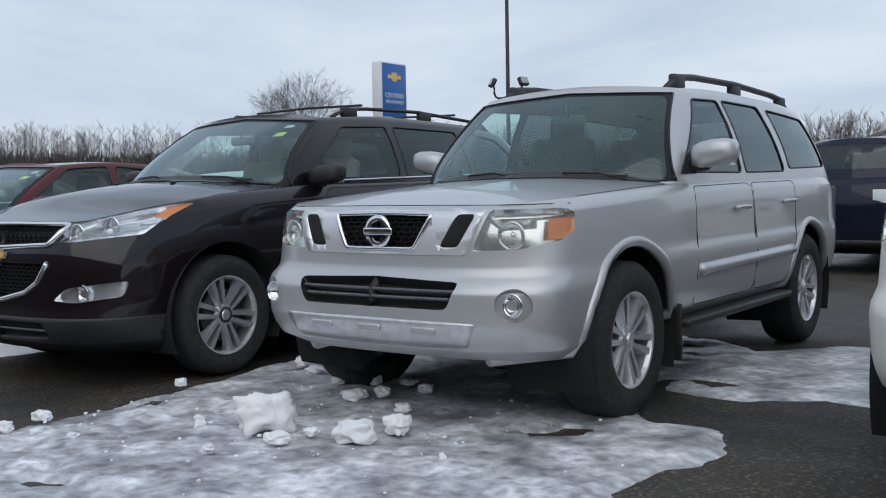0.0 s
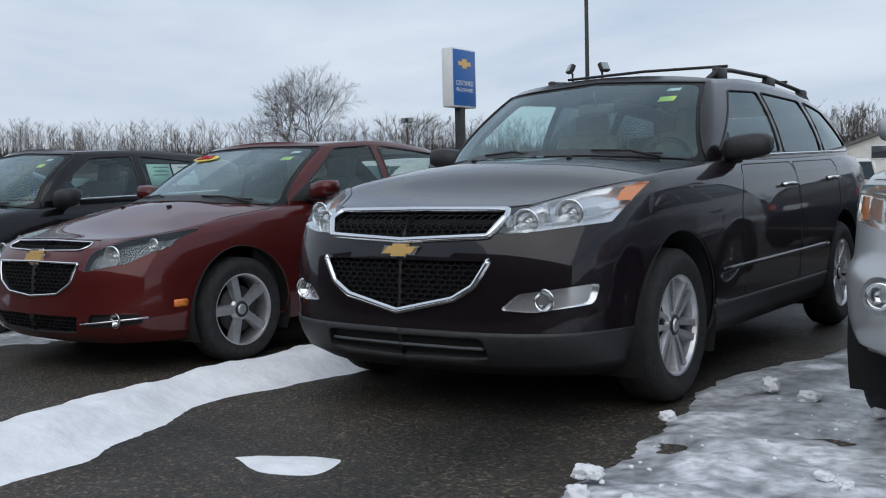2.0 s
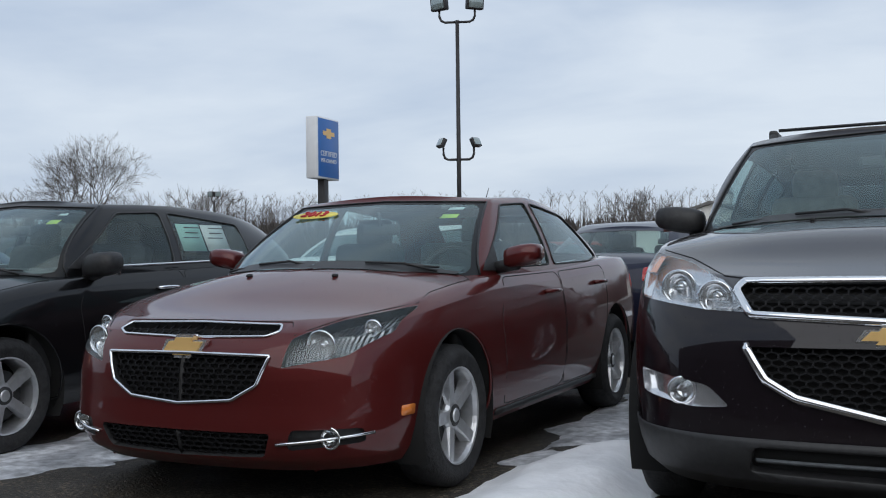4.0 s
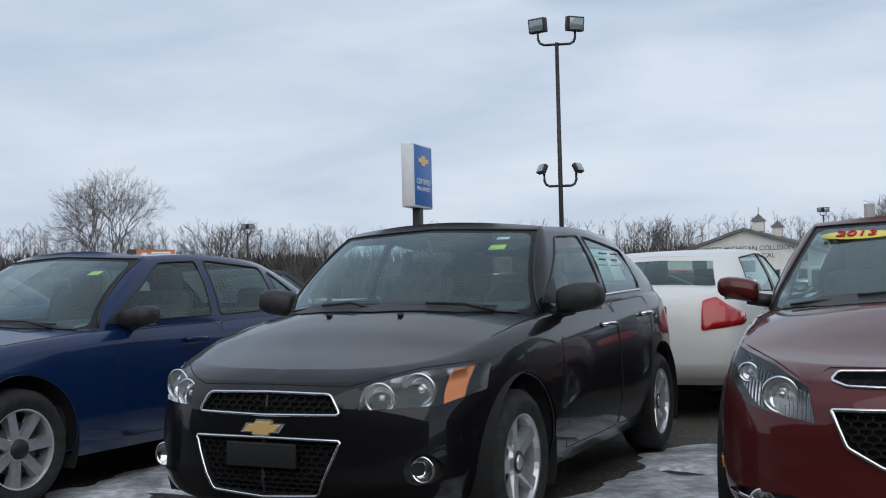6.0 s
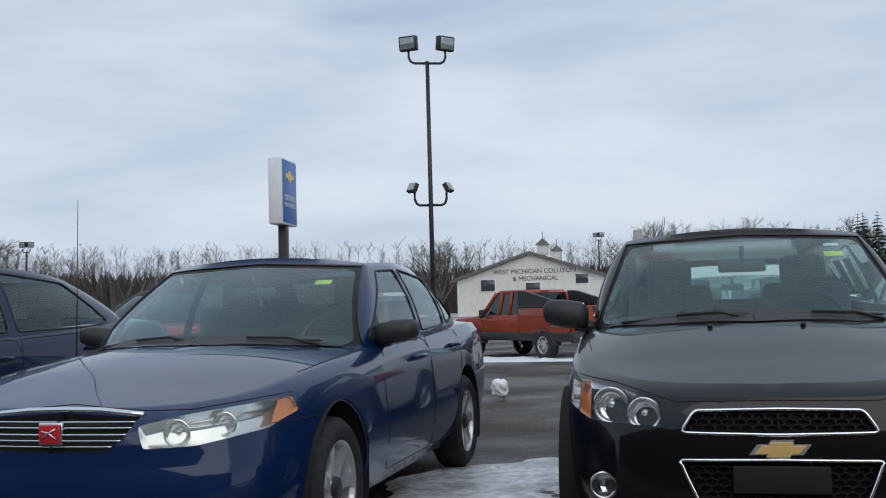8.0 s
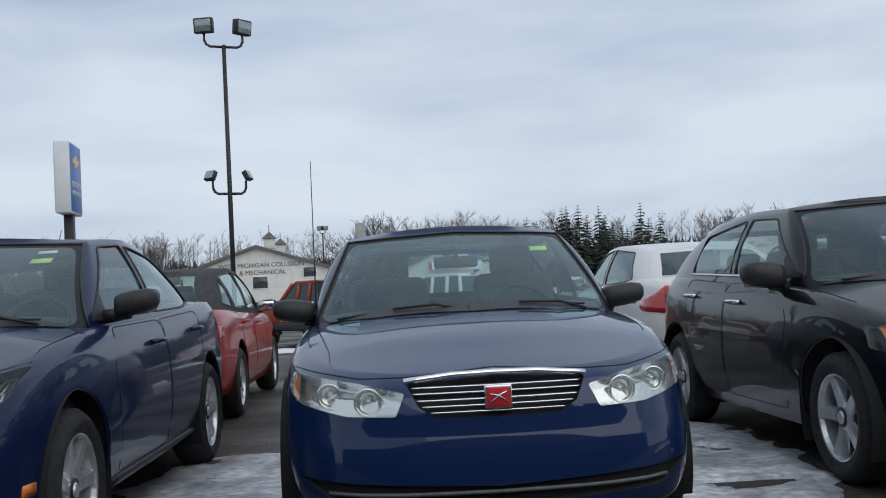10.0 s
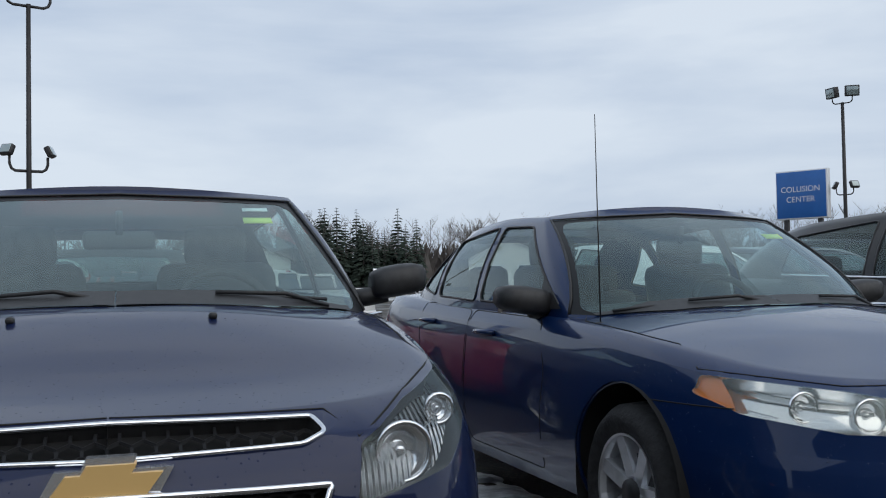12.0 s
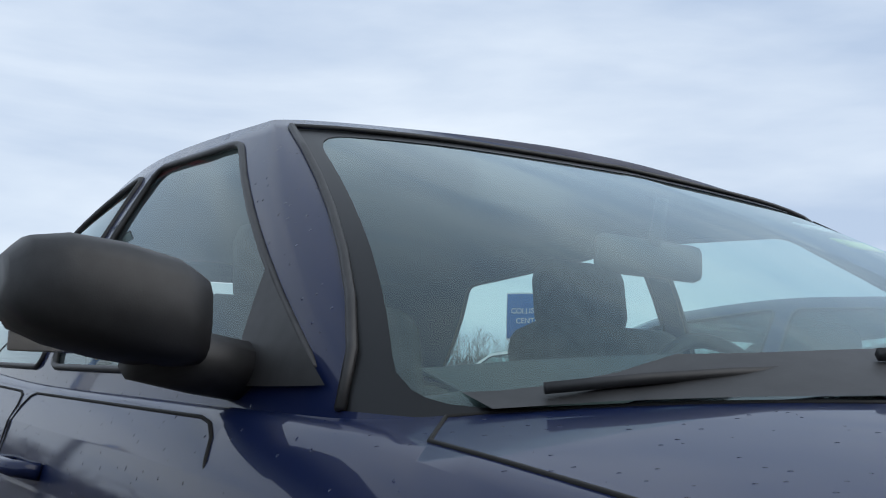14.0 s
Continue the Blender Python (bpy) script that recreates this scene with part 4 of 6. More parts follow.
    # wipers
    for a, b in s["wipers"]:
        b2 = bmesh.new()
        def wp(q, off):
            r = csurf.at(max(abs(q[0]), .002), q[1], (0, 2), -1, off)
            return Vector((math.copysign(r.x, q[0]), r.y, r.z))
        n = 9
        ln = []
        for k in range(n + 1):
            x = a[0] + (b[0] - a[0]) * k / n
            yb = np.interp(abs(x), [c[0] for c in cb[:3]], [c[1] for c in cb[:3]])
            ln.append(wp((x, surf.at(max(abs(x), .002), yb, (0, 1), 1).z + .004 + .012 * k / n), .012))
        tube(b2, ln, .006, sides=6)
        tube(b2, [ln[-1] + Vector((0, -.03, -.02)), ln[-3] + Vector((0, -.03, .012)), ln[4] + Vector((0, -.016, .010))], .007, sides=6)
        part("wiper", b2, M["plastic"], car)
    for x, y in s.get("nozzles", ()):
        p = surf.at(abs(x), y, (0, 1), 1)
        b2 = bmesh.new()
        box(b2, x, y, p.z + .006, .022, .036, .018, .007)
        part("washer_nozzle", b2, M["plastic"], car)
    # cowl panel below the windscreen
    b2 = bmesh.new()
    base_ring = [Vector((x, np.interp(x, [c[0] for c in cb[:3]], [c[1] for c in cb[:3]]), 0)) for x in np.linspace(0.002, cb[2][0] * .9, 10)]
    lo, hi = [], []
    for q in base_ring:
        z = surf.at(q.x, q.y, (0, 1), 1).z
        lo.append(Vector((q.x, q.y - .07, surf.at(q.x, q.y - .07, (0, 1), 1).z + .006)))
        hi.append(Vector((q.x, q.y + .05, z + .035)))
    for sx in (1, -1):
        A = [b2.verts.new((p.x * sx, p.y, p.z)) for p in lo]
        Bv = [b2.verts.new((p.x * sx, p.y, p.z)) for p in hi]
        for i in range(len(A) - 1):
            b2.faces.new((A[i], A[i + 1], Bv[i + 1], Bv[i]) if sx > 0 else (A[i], Bv[i], Bv[i + 1], A[i + 1]))
    part("cowl_panel", b2, M["plastic"], car)
    # stickers inside the windscreen
    for x, z, w, hgt, matn in s.get("stickers", ()):
        p = csurf.at(abs(x), z, (0, 2), -1, -.012)
        q = csurf.at(abs(x), z + .05, (0, 2), -1, -.012)
        b2 = bmesh.new()
        tilt = math.atan2(q.y - p.y, .05)
        vs = box(b2, 0, 0, 0, w, .003, hgt)
        bmesh.ops.rotate(b2, cent=(0, 0, 0), matrix=Matrix.Rotation(-tilt, 3, "X"), verts=vs)
        bmesh.ops.translate(b2, vec=(math.copysign(p.x, x), p.y, p.z), verts=vs)
        part("sticker", b2, M[matn], car)
    # black sail panels at the foot of the front pillars
    w0 = s["windows"][0][0]
    for mir in (False, True):
        b2 = bmesh.new()
        a, b, c = (w0[0][0] - .02, w0[0][1] - .01), (w0[0][0] + .17, w0[0][1] - .012), (w0[0][0] + .19, w0[0][1] + .125)
        grid = []
        for i in range(7):
            row = []
            for j in range(7 - i):
                u, v = i / 6, j / 6
                q = csurf.at(a[0] + (b[0] - a[0]) * u + (c[0] - a[0]) * v, a[1] + (b[1] - a[1]) * u + (c[1] - a[1]) * v, (1, 2), 1, .007)
                row.append(b2.verts.new((-q.x if mir else q.x, q.y, q.z)))
            grid.append(row)
        for i in range(6):
            for j in range(6 - i):
                b2.faces.new((grid[i][j], grid[i + 1][j], grid[i][j + 1]))
                if j < 5 - i:
                    b2.faces.new((grid[i + 1][j], grid[i + 1][j + 1], grid[i][j + 1]))
        part("mirror_sail", b2, M["plastic"], car)
    # mirrors, wheels
    for side in (1, -1):
        make_mirror(car, side, s["mirror"], s["mirror_size"], M[s.get("mirror_mat", s["paint"])], M["plastic"])
    for left in (True, False):
        for wy in (s["FO"], s["FO"] + s["wb"]):
            make_wheel(car, (s["track"] / 2) * (1 if left else -1), wy, R, s.get("tyre_w", .21), s["rim_r"], s["spokes"][0], s["spokes"][1], left, M[s.get("rim_mat", "alloy")])
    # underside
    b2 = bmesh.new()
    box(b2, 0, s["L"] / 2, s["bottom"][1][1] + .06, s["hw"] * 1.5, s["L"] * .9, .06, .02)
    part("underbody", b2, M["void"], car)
    # tail lamps
    for poly in s.get("tails", ()):
        b3 = half_shell(s)
        fs = cut(b3, rounded(poly, .02, 3), (0, 2), lambda f: f.normal.y > .12 and f.calc_center_median().y > s["L"] - 1.2)
        for mir in (False, True):
            part("taillight", lift(b3, fs, .006, mir, .02), M["taillight"], car)
        b3.free()
    return car, surf, csurf


def ring_of(x, z, r, n=14):
    return [(x + r * math.cos(k * math.tau / n), z + r * math.sin(k * math.tau / n)) for k in range(n)]


CRUZE = dict(
    hood_seam=[(.002, .802), (.43, .797), (.49, .747), (.62, .81), (.79, .86)], L=4.6, hw=.895, FO=.93, wb=2.685, wheel_r=.33, rim_r=.225, track=1.67, spokes=(5, "wide"), paint="maroon",
    shoulder=[(0, .80), (.3, .83), (.6, .872), (1.0, .915), (1.45, .955), (2.5, .985), (3.5, 1.03), (4.2, 1.05), (4.45, 1.03), (4.6, .98)],
    bottom=[(0, .19), (.6, .19), (1.4, .22), (3.4, .22), (4.6, .28)], crown=[(0, 0), (.15, .012), (.5, .058), (1.0, .094), (1.4, .09), (3.9, .05), (4.3, .04), (4.6, 0)],
    levels=[(0, .90, .12, .10), (.10, .95, .03, .04), (.25, .985, 0, 0), (.45, 1, .015, 0), (.62, .997, .022, .01), (.8, .978, .045, .03), (.92, .955, .10, .06), (1, .915, .20, .1)],
    cab_base=[(0, 1.08), (.45, 1.14), (.74, 1.42), (.80, 2.4), (.77, 3.4), (.66, 3.9), (.4, 4.02), (0, 4.05)],
    bulge=.024, cab_top=[(0, 1.93, 1.412), (.35, 1.94, 1.408), (.570, 1.99, 1.392), (.605, 2.5, 1.42), (.57, 3.1, 1.385), (.52, 3.42, 1.335), (.3, 3.5, 1.345), (0, 3.52, 1.35)],
    roof_rise=.016, windscreen=[(0, .9), (.715, .97), (.545, 1.37), (0, 1.39)],
    windows=[([(1.62, 1.0), (2.42, 1.015), (2.42, 1.385), (2.12, 1.36)], "side_glass"), ([(2.50, 1.015), (3.30, 1.03), (3.55, 1.06), (3.20, 1.33), (2.50, 1.385)], "side_glass")],
    rear_glass=[(0, 1.315), (.46, 1.30), (.56, 1.08), (0, 1.08)],
    head=dict(poly=[(.47, .62), (.49, .735), (.62, .80), (.80, .85), (.80, .75), (.70, .665)], bulbs=[(.60, .712, .062), (.735, .782, .034)], dark=True),
    grilles=[([(0, .735), (.37, .742), (.42, .76), (.40, .785), (0, .792)], .03, .006, "hex", .010), ([(0, .468), (.26, .488), (.37, .55), (.418, .668), (0, .675)], .04, .008, "hex", .010), ([(0, .25), (.40, .26), (.44, .36), (0, .36)], .04, 0, "hex", .02)],
    fogs=[([(.50, .29), (.76, .315), (.76, .375), (.52, .375)], (.66, .337, .04), "plastic")],
    markers=[(.47, .42, .045, .022, "amber")],
    hood_z=.7,
    doors=[[(1.52, .30), (2.46, .30), (2.46, .97), (1.60, .955), (1.45, .75)], [(2.48, .30), (3.12, .30), (3.30, .50), (3.40, .80), (3.40, 1.0), (2.48, .97)]],
    handles=[(2.25, .86), (3.22, .89)], mirror=(.945, 1.62, 1.065), mirror_size=(.195, .18, .125),
    wipers=[((-.66, 1.015), (-.02, 1.02)), ((.0, 1.015), (.62, 1.01))], nozzles=[(-.25, .87), (.25, .87)],
    open_x=.70, belt_z=.97, floor=.35, seat_y=2.0, seat_h=.5, stickers=[(.47, 1.30, .10, .05, "sticker"), (.47, 1.345, .09, .03, "paper")],
    mouldings=[([(1.45, .27), (3.2, .27)], .02, "plastic")],
)
TRAVERSE = dict(
    hood_seam=[(.002, .978), (.49, .972), (.56, .98), (.72, 1.045), (.90, 1.09)], L=5.2, hw=.995, FO=.97, wb=3.02, wheel_r=.375, rim_r=.245, track=1.85, spokes=(6, "split"), paint="plum", category="suv", bow=1.05,
    shoulder=[(0, .97), (.3, 1.02), (.65, 1.085), (1.3, 1.135), (1.8, 1.165), (3, 1.19), (4.4, 1.22), (5.0, 1.22), (5.2, 1.15)],
    bottom=[(0, .22), (.6, .22), (1.5, .26), (4, .26), (5.2, .32)], crown=[(0, 0), (.2, .015), (.6, .06), (1.2, .085), (1.7, .08), (4.8, .04), (5.2, 0)],
    levels=[(0, .92, .16, .1), (.08, .96, .05, .03), (.25, .99, 0, 0), (.45, 1, .01, 0), (.62, 1, .02, 0), (.8, .985, .045, .03), (.92, .96, .09, .06), (1, .92, .2, .1)],
    cab_base=[(0, 1.32), (.5, 1.40), (.80, 1.68), (.865, 2.6), (.85, 3.9), (.78, 4.95), (.45, 5.05), (0, 5.08)],
    cab_top=[(0, 2.12, 1.70), (.38, 2.13, 1.695), (.62, 2.22, 1.665), (.65, 2.9, 1.70), (.63, 4.0, 1.68), (.57, 4.7, 1.62), (.32, 4.82, 1.64), (0, 4.84, 1.65)],
    roof_rise=.016, windscreen=[(0, 1.1), (.78, 1.17), (.60, 1.635), (0, 1.68)],
    windows=[([(1.98, 1.22), (2.85, 1.23), (2.85, 1.62), (2.42, 1.60)], "side_glass"), ([(2.93, 1.23), (3.85, 1.25), (3.80, 1.61), (2.93, 1.62)], "dark_glass"), ([(3.93, 1.25), (4.75, 1.30), (4.45, 1.56), (3.93, 1.61)], "dark_glass")],
    rear_glass=[(0, 1.58), (.5, 1.57), (.62, 1.28), (0, 1.28)], rear_mat="dark_glass",
    head=dict(poly=[(.42, .855), (.56, .965), (.72, 1.03), (.905, 1.075), (.91, .99), (.89, .90), (.6, .862)], bulbs=[(.59, .915, .058), (.74, .955, .062)], amber=[(.865, 1.0), (.845, 1.062), (.92, 1.09), (.92, 1.0)], inner="reflector"),
    grilles=[([(0, .828), (.45, .848), (.505, .93), (.485, .958), (0, .962)], .04, .016, "hex", .012), ([(0, .508), (.30, .572), (.40, .63), (.468, .74), (0, .742)], .04, .018, "hex", .012, "frame"), ([(0, .30), (.46, .31), (.44, .40), (0, .40)], .03, 0, "bars", .02)],
    fogs=[([(.52, .53), (.60, .60), (.88, .64), (.865, .55), (.66, .52)], (.70, .572, .045), "reflector")],
    clad=(.15, .43), arch=.455, hood_z=.9,
    doors=[[(1.85, .44), (2.88, .44), (2.88, 1.17), (1.95, 1.15), (1.80, .9)], [(2.90, .44), (3.52, .44), (3.70, .7), (3.85, .9), (3.87, 1.19), (2.90, 1.17)]],
    handles=[(2.65, 1.03), (3.65, 1.06)], handle_mat="chrome", belt=[(1.95, 1.20), (4.7, 1.265)],
    mirror=(1.0, 1.88, 1.24), mirror_size=(.25, .2, .15), mirror_mat="plastic", wipers=[((-.68, 1.23), (-.02, 1.235)), ((.02, 1.225), (.66, 1.225))],
    nozzles=[(-.3, 1.12), (.3, 1.12)], open_x=.78, belt_z=1.18, floor=.5, seat_y=2.3, seat_h=.58, seat_mat="beige",
    stickers=[(.52, 1.55, .10, .06, "sticker"), (.52, 1.61, .08, .035, "paper")], mouldings=[([(1.5, .60), (3.5, .62)], .014, "plum")],
)
PATHFINDER = dict(
    hood_seam=[(.002, 1.057), (.55, 1.055), (.82, 1.058)], L=4.89, hw=.925, FO=.90, wb=2.85, wheel_r=.385, rim_r=.235, track=1.66, tyre_w=.25, spokes=(6, "split"), paint="silver", category="suv", bow=.62,
    shoulder=[(0, 1.05), (.3, 1.075), (.8, 1.10), (1.5, 1.13), (2.5, 1.15), (4.5, 1.17), (4.89, 1.15)],
    bottom=[(0, .36), (.6, .36), (1.2, .42), (3.5, .42), (4.4, .42), (4.89, .45)], crown=[(0, 0), (.15, .015), (.5, .045), (1.4, .06), (4.5, .05), (4.89, 0)],
    levels=[(0, .90, .14, .08), (.08, .96, .03, .02), (.25, .99, -.02, 0), (.44, 1, -.02, 0), (.50, .998, 0, 0), (.57, .985, .05, .02), (.8, .975, .07, .03), (.94, .96, .09, .05), (1, .925, .13, .09)],
    cab_base=[(0, 1.30), (.5, 1.36), (.78, 1.58), (.84, 2.4), (.83, 3.8), (.79, 4.70), (.5, 4.80), (0, 4.82)],
    cab_top=[(0, 1.95, 1.72), (.35, 1.955, 1.715), (.60, 2.02, 1.69), (.64, 2.6, 1.71), (.63, 3.8, 1.70), (.60, 4.45, 1.66), (.35, 4.55, 1.68), (0, 4.56, 1.69)],
    roof_rise=.016, windscreen=[(0, 1.1), (.76, 1.15), (.585, 1.655), (0, 1.69)],
    windows=[([(1.80, 1.20), (2.52, 1.20), (2.50, 1.64), (2.20, 1.63)], "side_glass"), ([(2.60, 1.20), (3.38, 1.21), (3.25, 1.64), (2.58, 1.645)], "dark_glass"), ([(3.50, 1.23), (4.45, 1.25), (4.30, 1.60), (3.42, 1.63)], "dark_glass")],
    rear_glass=[(0, 1.63), (.5, 1.62), (.62, 1.24), (0, 1.24)], rear_mat="dark_glass",
    head=dict(poly=[(.50, .855), (.565, 1.035), (.83, 1.04), (.875, .985), (.84, .90), (.70, .862)], bulbs=[(.66, .925, .06)], amber=[(.80, .905), (.795, .995), (.89, 1.0), (.89, .905)], lens="old_lens", inner="reflector"),
    grilles=[([(0, .86), (.20, .86), (.285, 1.015), (0, 1.02)], .04, .012, "hex", .02), ([(0, .60), (.42, .60), (.47, .72), (0, .735)], .06, 0, "bars", .03)],
    fogs=[(ring_of(.715, .625, .075), (.715, .625, .045), "silver")],
    patches=[([(.335, .87), (.43, .87), (.505, 1.015), (.415, 1.015)], "void"), ([(0, .835), (.47, .835), (.55, 1.04), (0, 1.045)], "satin"), ([(0, .42), (.50, .43), (.56, .545), (0, .55)], "alloy")],
    arch=.47, lip=.03, hood_z=.98,
    doors=[[(1.62, .48), (2.58, .48), (2.58, 1.135), (1.68, 1.12)], [(2.60, .48), (3.22, .48), (3.38, .75), (3.45, 1.145), (2.60, 1.135)]],
    handles=[(2.35, .99), (3.25, 1.01)], mirror=(.96, 1.80, 1.295), mirror_size=(.24, .19, .165),
    wipers=[((-.62, 1.20), (-.02, 1.205)), ((.0, 1.19), (.62, 1.19))], open_x=.74, belt_z=1.14, floor=.6, seat_y=2.15, seat_h=.55, seat_mat="seat",
    mouldings=[([(1.66, .67), (3.28, .69)], .035, "silver")],
)
SONIC = dict(
    hood_seam=[(.002, .722), (.36, .716), (.42, .732), (.60, .78), (.78, .80)], L=4.04, hw=.8675, FO=.80, wb=2.525, wheel_r=.325, rim_r=.215, track=1.59, spokes=(5, "wide"), paint="black", bow=1.15,
    shoulder=[(0, .775), (.25, .81), (.6, .87), (1.1, .94), (1.6, .975), (2.6, 1.01), (3.6, 1.05), (3.9, 1.05), (4.04, 1.0)],
    bottom=[(0, .19), (.6, .19), (1.4, .22), (3.2, .22), (4.04, .28)], crown=[(0, 0), (.2, .03), (.6, .07), (1.05, .085), (1.5, .07), (3.7, .03), (4.04, 0)],
    levels=[(0, .90, .12, .10), (.10, .95, .03, .04), (.25, .985, 0, 0), (.45, 1, .01, 0), (.62, .997, .02, .01), (.8, .978, .04, .03), (.92, .955, .085, .06), (1, .915, .17, .1)],
    cab_base=[(0, .98), (.45, 1.05), (.70, 1.32), (.77, 2.1), (.76, 2.9), (.70, 3.78), (.4, 3.88), (0, 3.90)],
    cab_top=[(0, 1.70, 1.46), (.33, 1.71, 1.455), (.55, 1.78, 1.43), (.58, 2.3, 1.445), (.56, 3.0, 1.42), (.52, 3.45, 1.36), (.3, 3.54, 1.38), (0, 3.56, 1.39)],
    roof_rise=.016, windscreen=[(0, .92), (.68, .97), (.53, 1.405), (0, 1.435)],
    windows=[([(1.50, 1.03), (2.25, 1.045), (2.25, 1.395), (1.93, 1.375)], "side_glass"), ([(2.33, 1.045), (3.15, 1.08), (3.12, 1.33), (2.33, 1.395)], "side_glass")],
    rear_glass=[(0, 1.34), (.46, 1.33), (.58, 1.10), (0, 1.10)],
    head=dict(poly=[(.42, .625), (.43, .715), (.60, .765), (.79, .785), (.80, .68), (.70, .635)], bulbs=[(.492, .675, .060), (.628, .70, .068)], amber=[(.712, .63), (.708, .78), (.762, .79), (.762, .63)], inner="void"),
    grilles=[([(0, .60), (.35, .605), (.30, .685), (0, .69)], .03, .007, "hex", .02), ([(0, .27), (.26, .285), (.36, .505), (0, .51)], .04, .007, "hex", .02)],
    fogs=[(ring_of(.655, .385, .062), (.655, .385, .048), "plastic")],
    hood_z=.7,
    doors=[[(1.38, .3), (2.29, .3), (2.29, 1.0), (1.45, .985), (1.32, .8)], [(2.31, .3), (2.80, .3), (2.98, .55), (3.08, .85), (3.08, 1.03), (2.31, 1.0)]],
    handles=[(2.1, .885), (2.95, .92)], handle_mat="chrome", belt=[(1.5, 1.025), (3.12, 1.07)], mirror=(.905, 1.46, 1.04), mirror_size=(.23, .2, .16), mirror_mat="plastic",
    wipers=[((-.6, 1.015), (-.02, 1.03)), ((.0, 1.02), (.58, 1.01))], nozzles=[(-.2, .86), (.2, .86)], open_x=.66, belt_z=.985, floor=.38, seat_y=1.8, seat_h=.5,
    stickers=[(.44, 1.325, .09, .05, "sticker"), (.44, 1.375, .07, .025, "paper")],
)
ION = dict(
    hood_seam=[(.002, .757), (.33, .737), (.50, .737), (.76, .772)], L=4.686, hw=.853, FO=.94, wb=2.62, wheel_r=.315, rim_r=.21, track=1.60, tyre_w=.19, spokes=(7, "wide"), paint="blue", bow=1.15,
    shoulder=[(0, .745), (.25, .78), (.6, .825), (1.2, .875), (1.7, .905), (3, .93), (4.2, .975), (4.5, .97), (4.686, .90)],
    bottom=[(0, .19), (.6, .19), (1.4, .21), (3.4, .21), (4.686, .28)], crown=[(0, 0), (.2, .02), (.6, .05), (1.3, .075), (1.7, .06), (4.2, .045), (4.686, 0)],
    levels=[(0, .90, .10, .10), (.10, .95, .02, .04), (.25, .985, 0, 0), (.45, 1, .01, 0), (.55, .998, .02, .01), (.62, .993, .03, .01), (.8, .978, .05, .03), (.92, .955, .09, .06), (1, .915, .17, .1)],
    cab_base=[(0, 1.22), (.45, 1.30), (.71, 1.58), (.76, 2.4), (.74, 3.4), (.66, 3.95), (.4, 4.1), (0, 4.13)],
    cab_top=[(0, 2.05, 1.39), (.33, 2.06, 1.385), (.54, 2.14, 1.355), (.57, 2.6, 1.375), (.55, 3.15, 1.35), (.50, 3.45, 1.31), (.3, 3.53, 1.33), (0, 3.55, 1.335)],
    roof_rise=.016, windscreen=[(0, .88), (.68, .92), (.52, 1.335), (0, 1.365)],
    windows=[([(1.78, .95), (2.55, .965), (2.55, 1.33), (2.28, 1.315)], "side_glass"), ([(2.63, .965), (3.28, .985), (3.28, 1.29), (2.63, 1.335)], "side_glass"), ([(3.36, .99), (3.70, 1.03), (3.36, 1.27)], "side_glass")],
    rear_glass=[(0, 1.30), (.44, 1.29), (.54, 1.03), (0, 1.03)],
    head=dict(poly=[(.37, .605), (.335, .685), (.50, .722), (.765, .757), (.79, .70), (.74, .65), (.55, .61)], bulbs=[(.475, .663, .048), (.625, .688, .043)], amber=[(.75, .66), (.745, .752), (.80, .77), (.80, .66)], lens="old_lens", inner="reflector"),
    grilles=[([(0, .592), (.225, .597), (.285, .635), (.328, .716), (0, .732)], .03, 0, "bars", .008), ([(0, .285), (.60, .308), (.74, .385), (0, .355)], .03, 0, "bars", .01)],
    bar_chrome=True, hood_z=.66, lip=.009,
    doors=[[(1.66, .28), (2.58, .28), (2.58, .92), (1.72, .9), (1.6, .7)], [(2.60, .28), (3.15, .28), (3.30, .55), (3.40, .75), (3.42, .95), (2.60, .92)]],
    handles=[(2.30, .82), (3.22, .85)], mirror=(.86, 1.78, .975), mirror_size=(.23, .19, .13), mirror_mat="plastic",
    wipers=[((-.62, .985), (-.02, .995)), ((-.02, .99), (.58, .985))], open_x=.65, belt_z=.92, floor=.33, seat_y=2.15, seat_h=.5, seat_mat="seat",
    stickers=[(.44, 1.26, .09, .05, "sticker")], seams=[([(.79, .66), (.4, .665)], (1, 2), 1)],
)
def widen(spec):
    """Brings the front pillars out to the shoulder and slims them."""
    b, t = [list(p) for p in spec["cab_base"]], [list(p) for p in spec["cab_top"]]
    for k, d in ((2, .045), (3, .015), (4, .01)):
        b[k][0] += d
        t[k][0] += d
    spec["cab_base"], spec["cab_top"] = b, t
    spec["windscreen"] = [(x + (.062 if x else 0), z) for x, z in spec["windscreen"]]
    first, mat = spec["windows"][0]
    f = [list(p) for p in first]
    f[0][0] -= .15
    f[-1][0] -= .09
    spec["windows"] = [(f, mat)] + list(spec["windows"][1:])


for spec in (CRUZE, TRAVERSE, PATHFINDER, SONIC, ION):
    widen(spec)
GROUP = "row of cars for sale"


def far(spec, **kw):
    """A plainer spec for a car seen from behind or far off."""
    d = dict(spec)
    d.update(grilles=(), fogs=(), patches=(), nozzles=(), stickers=())
    d.update(kw)
    return d


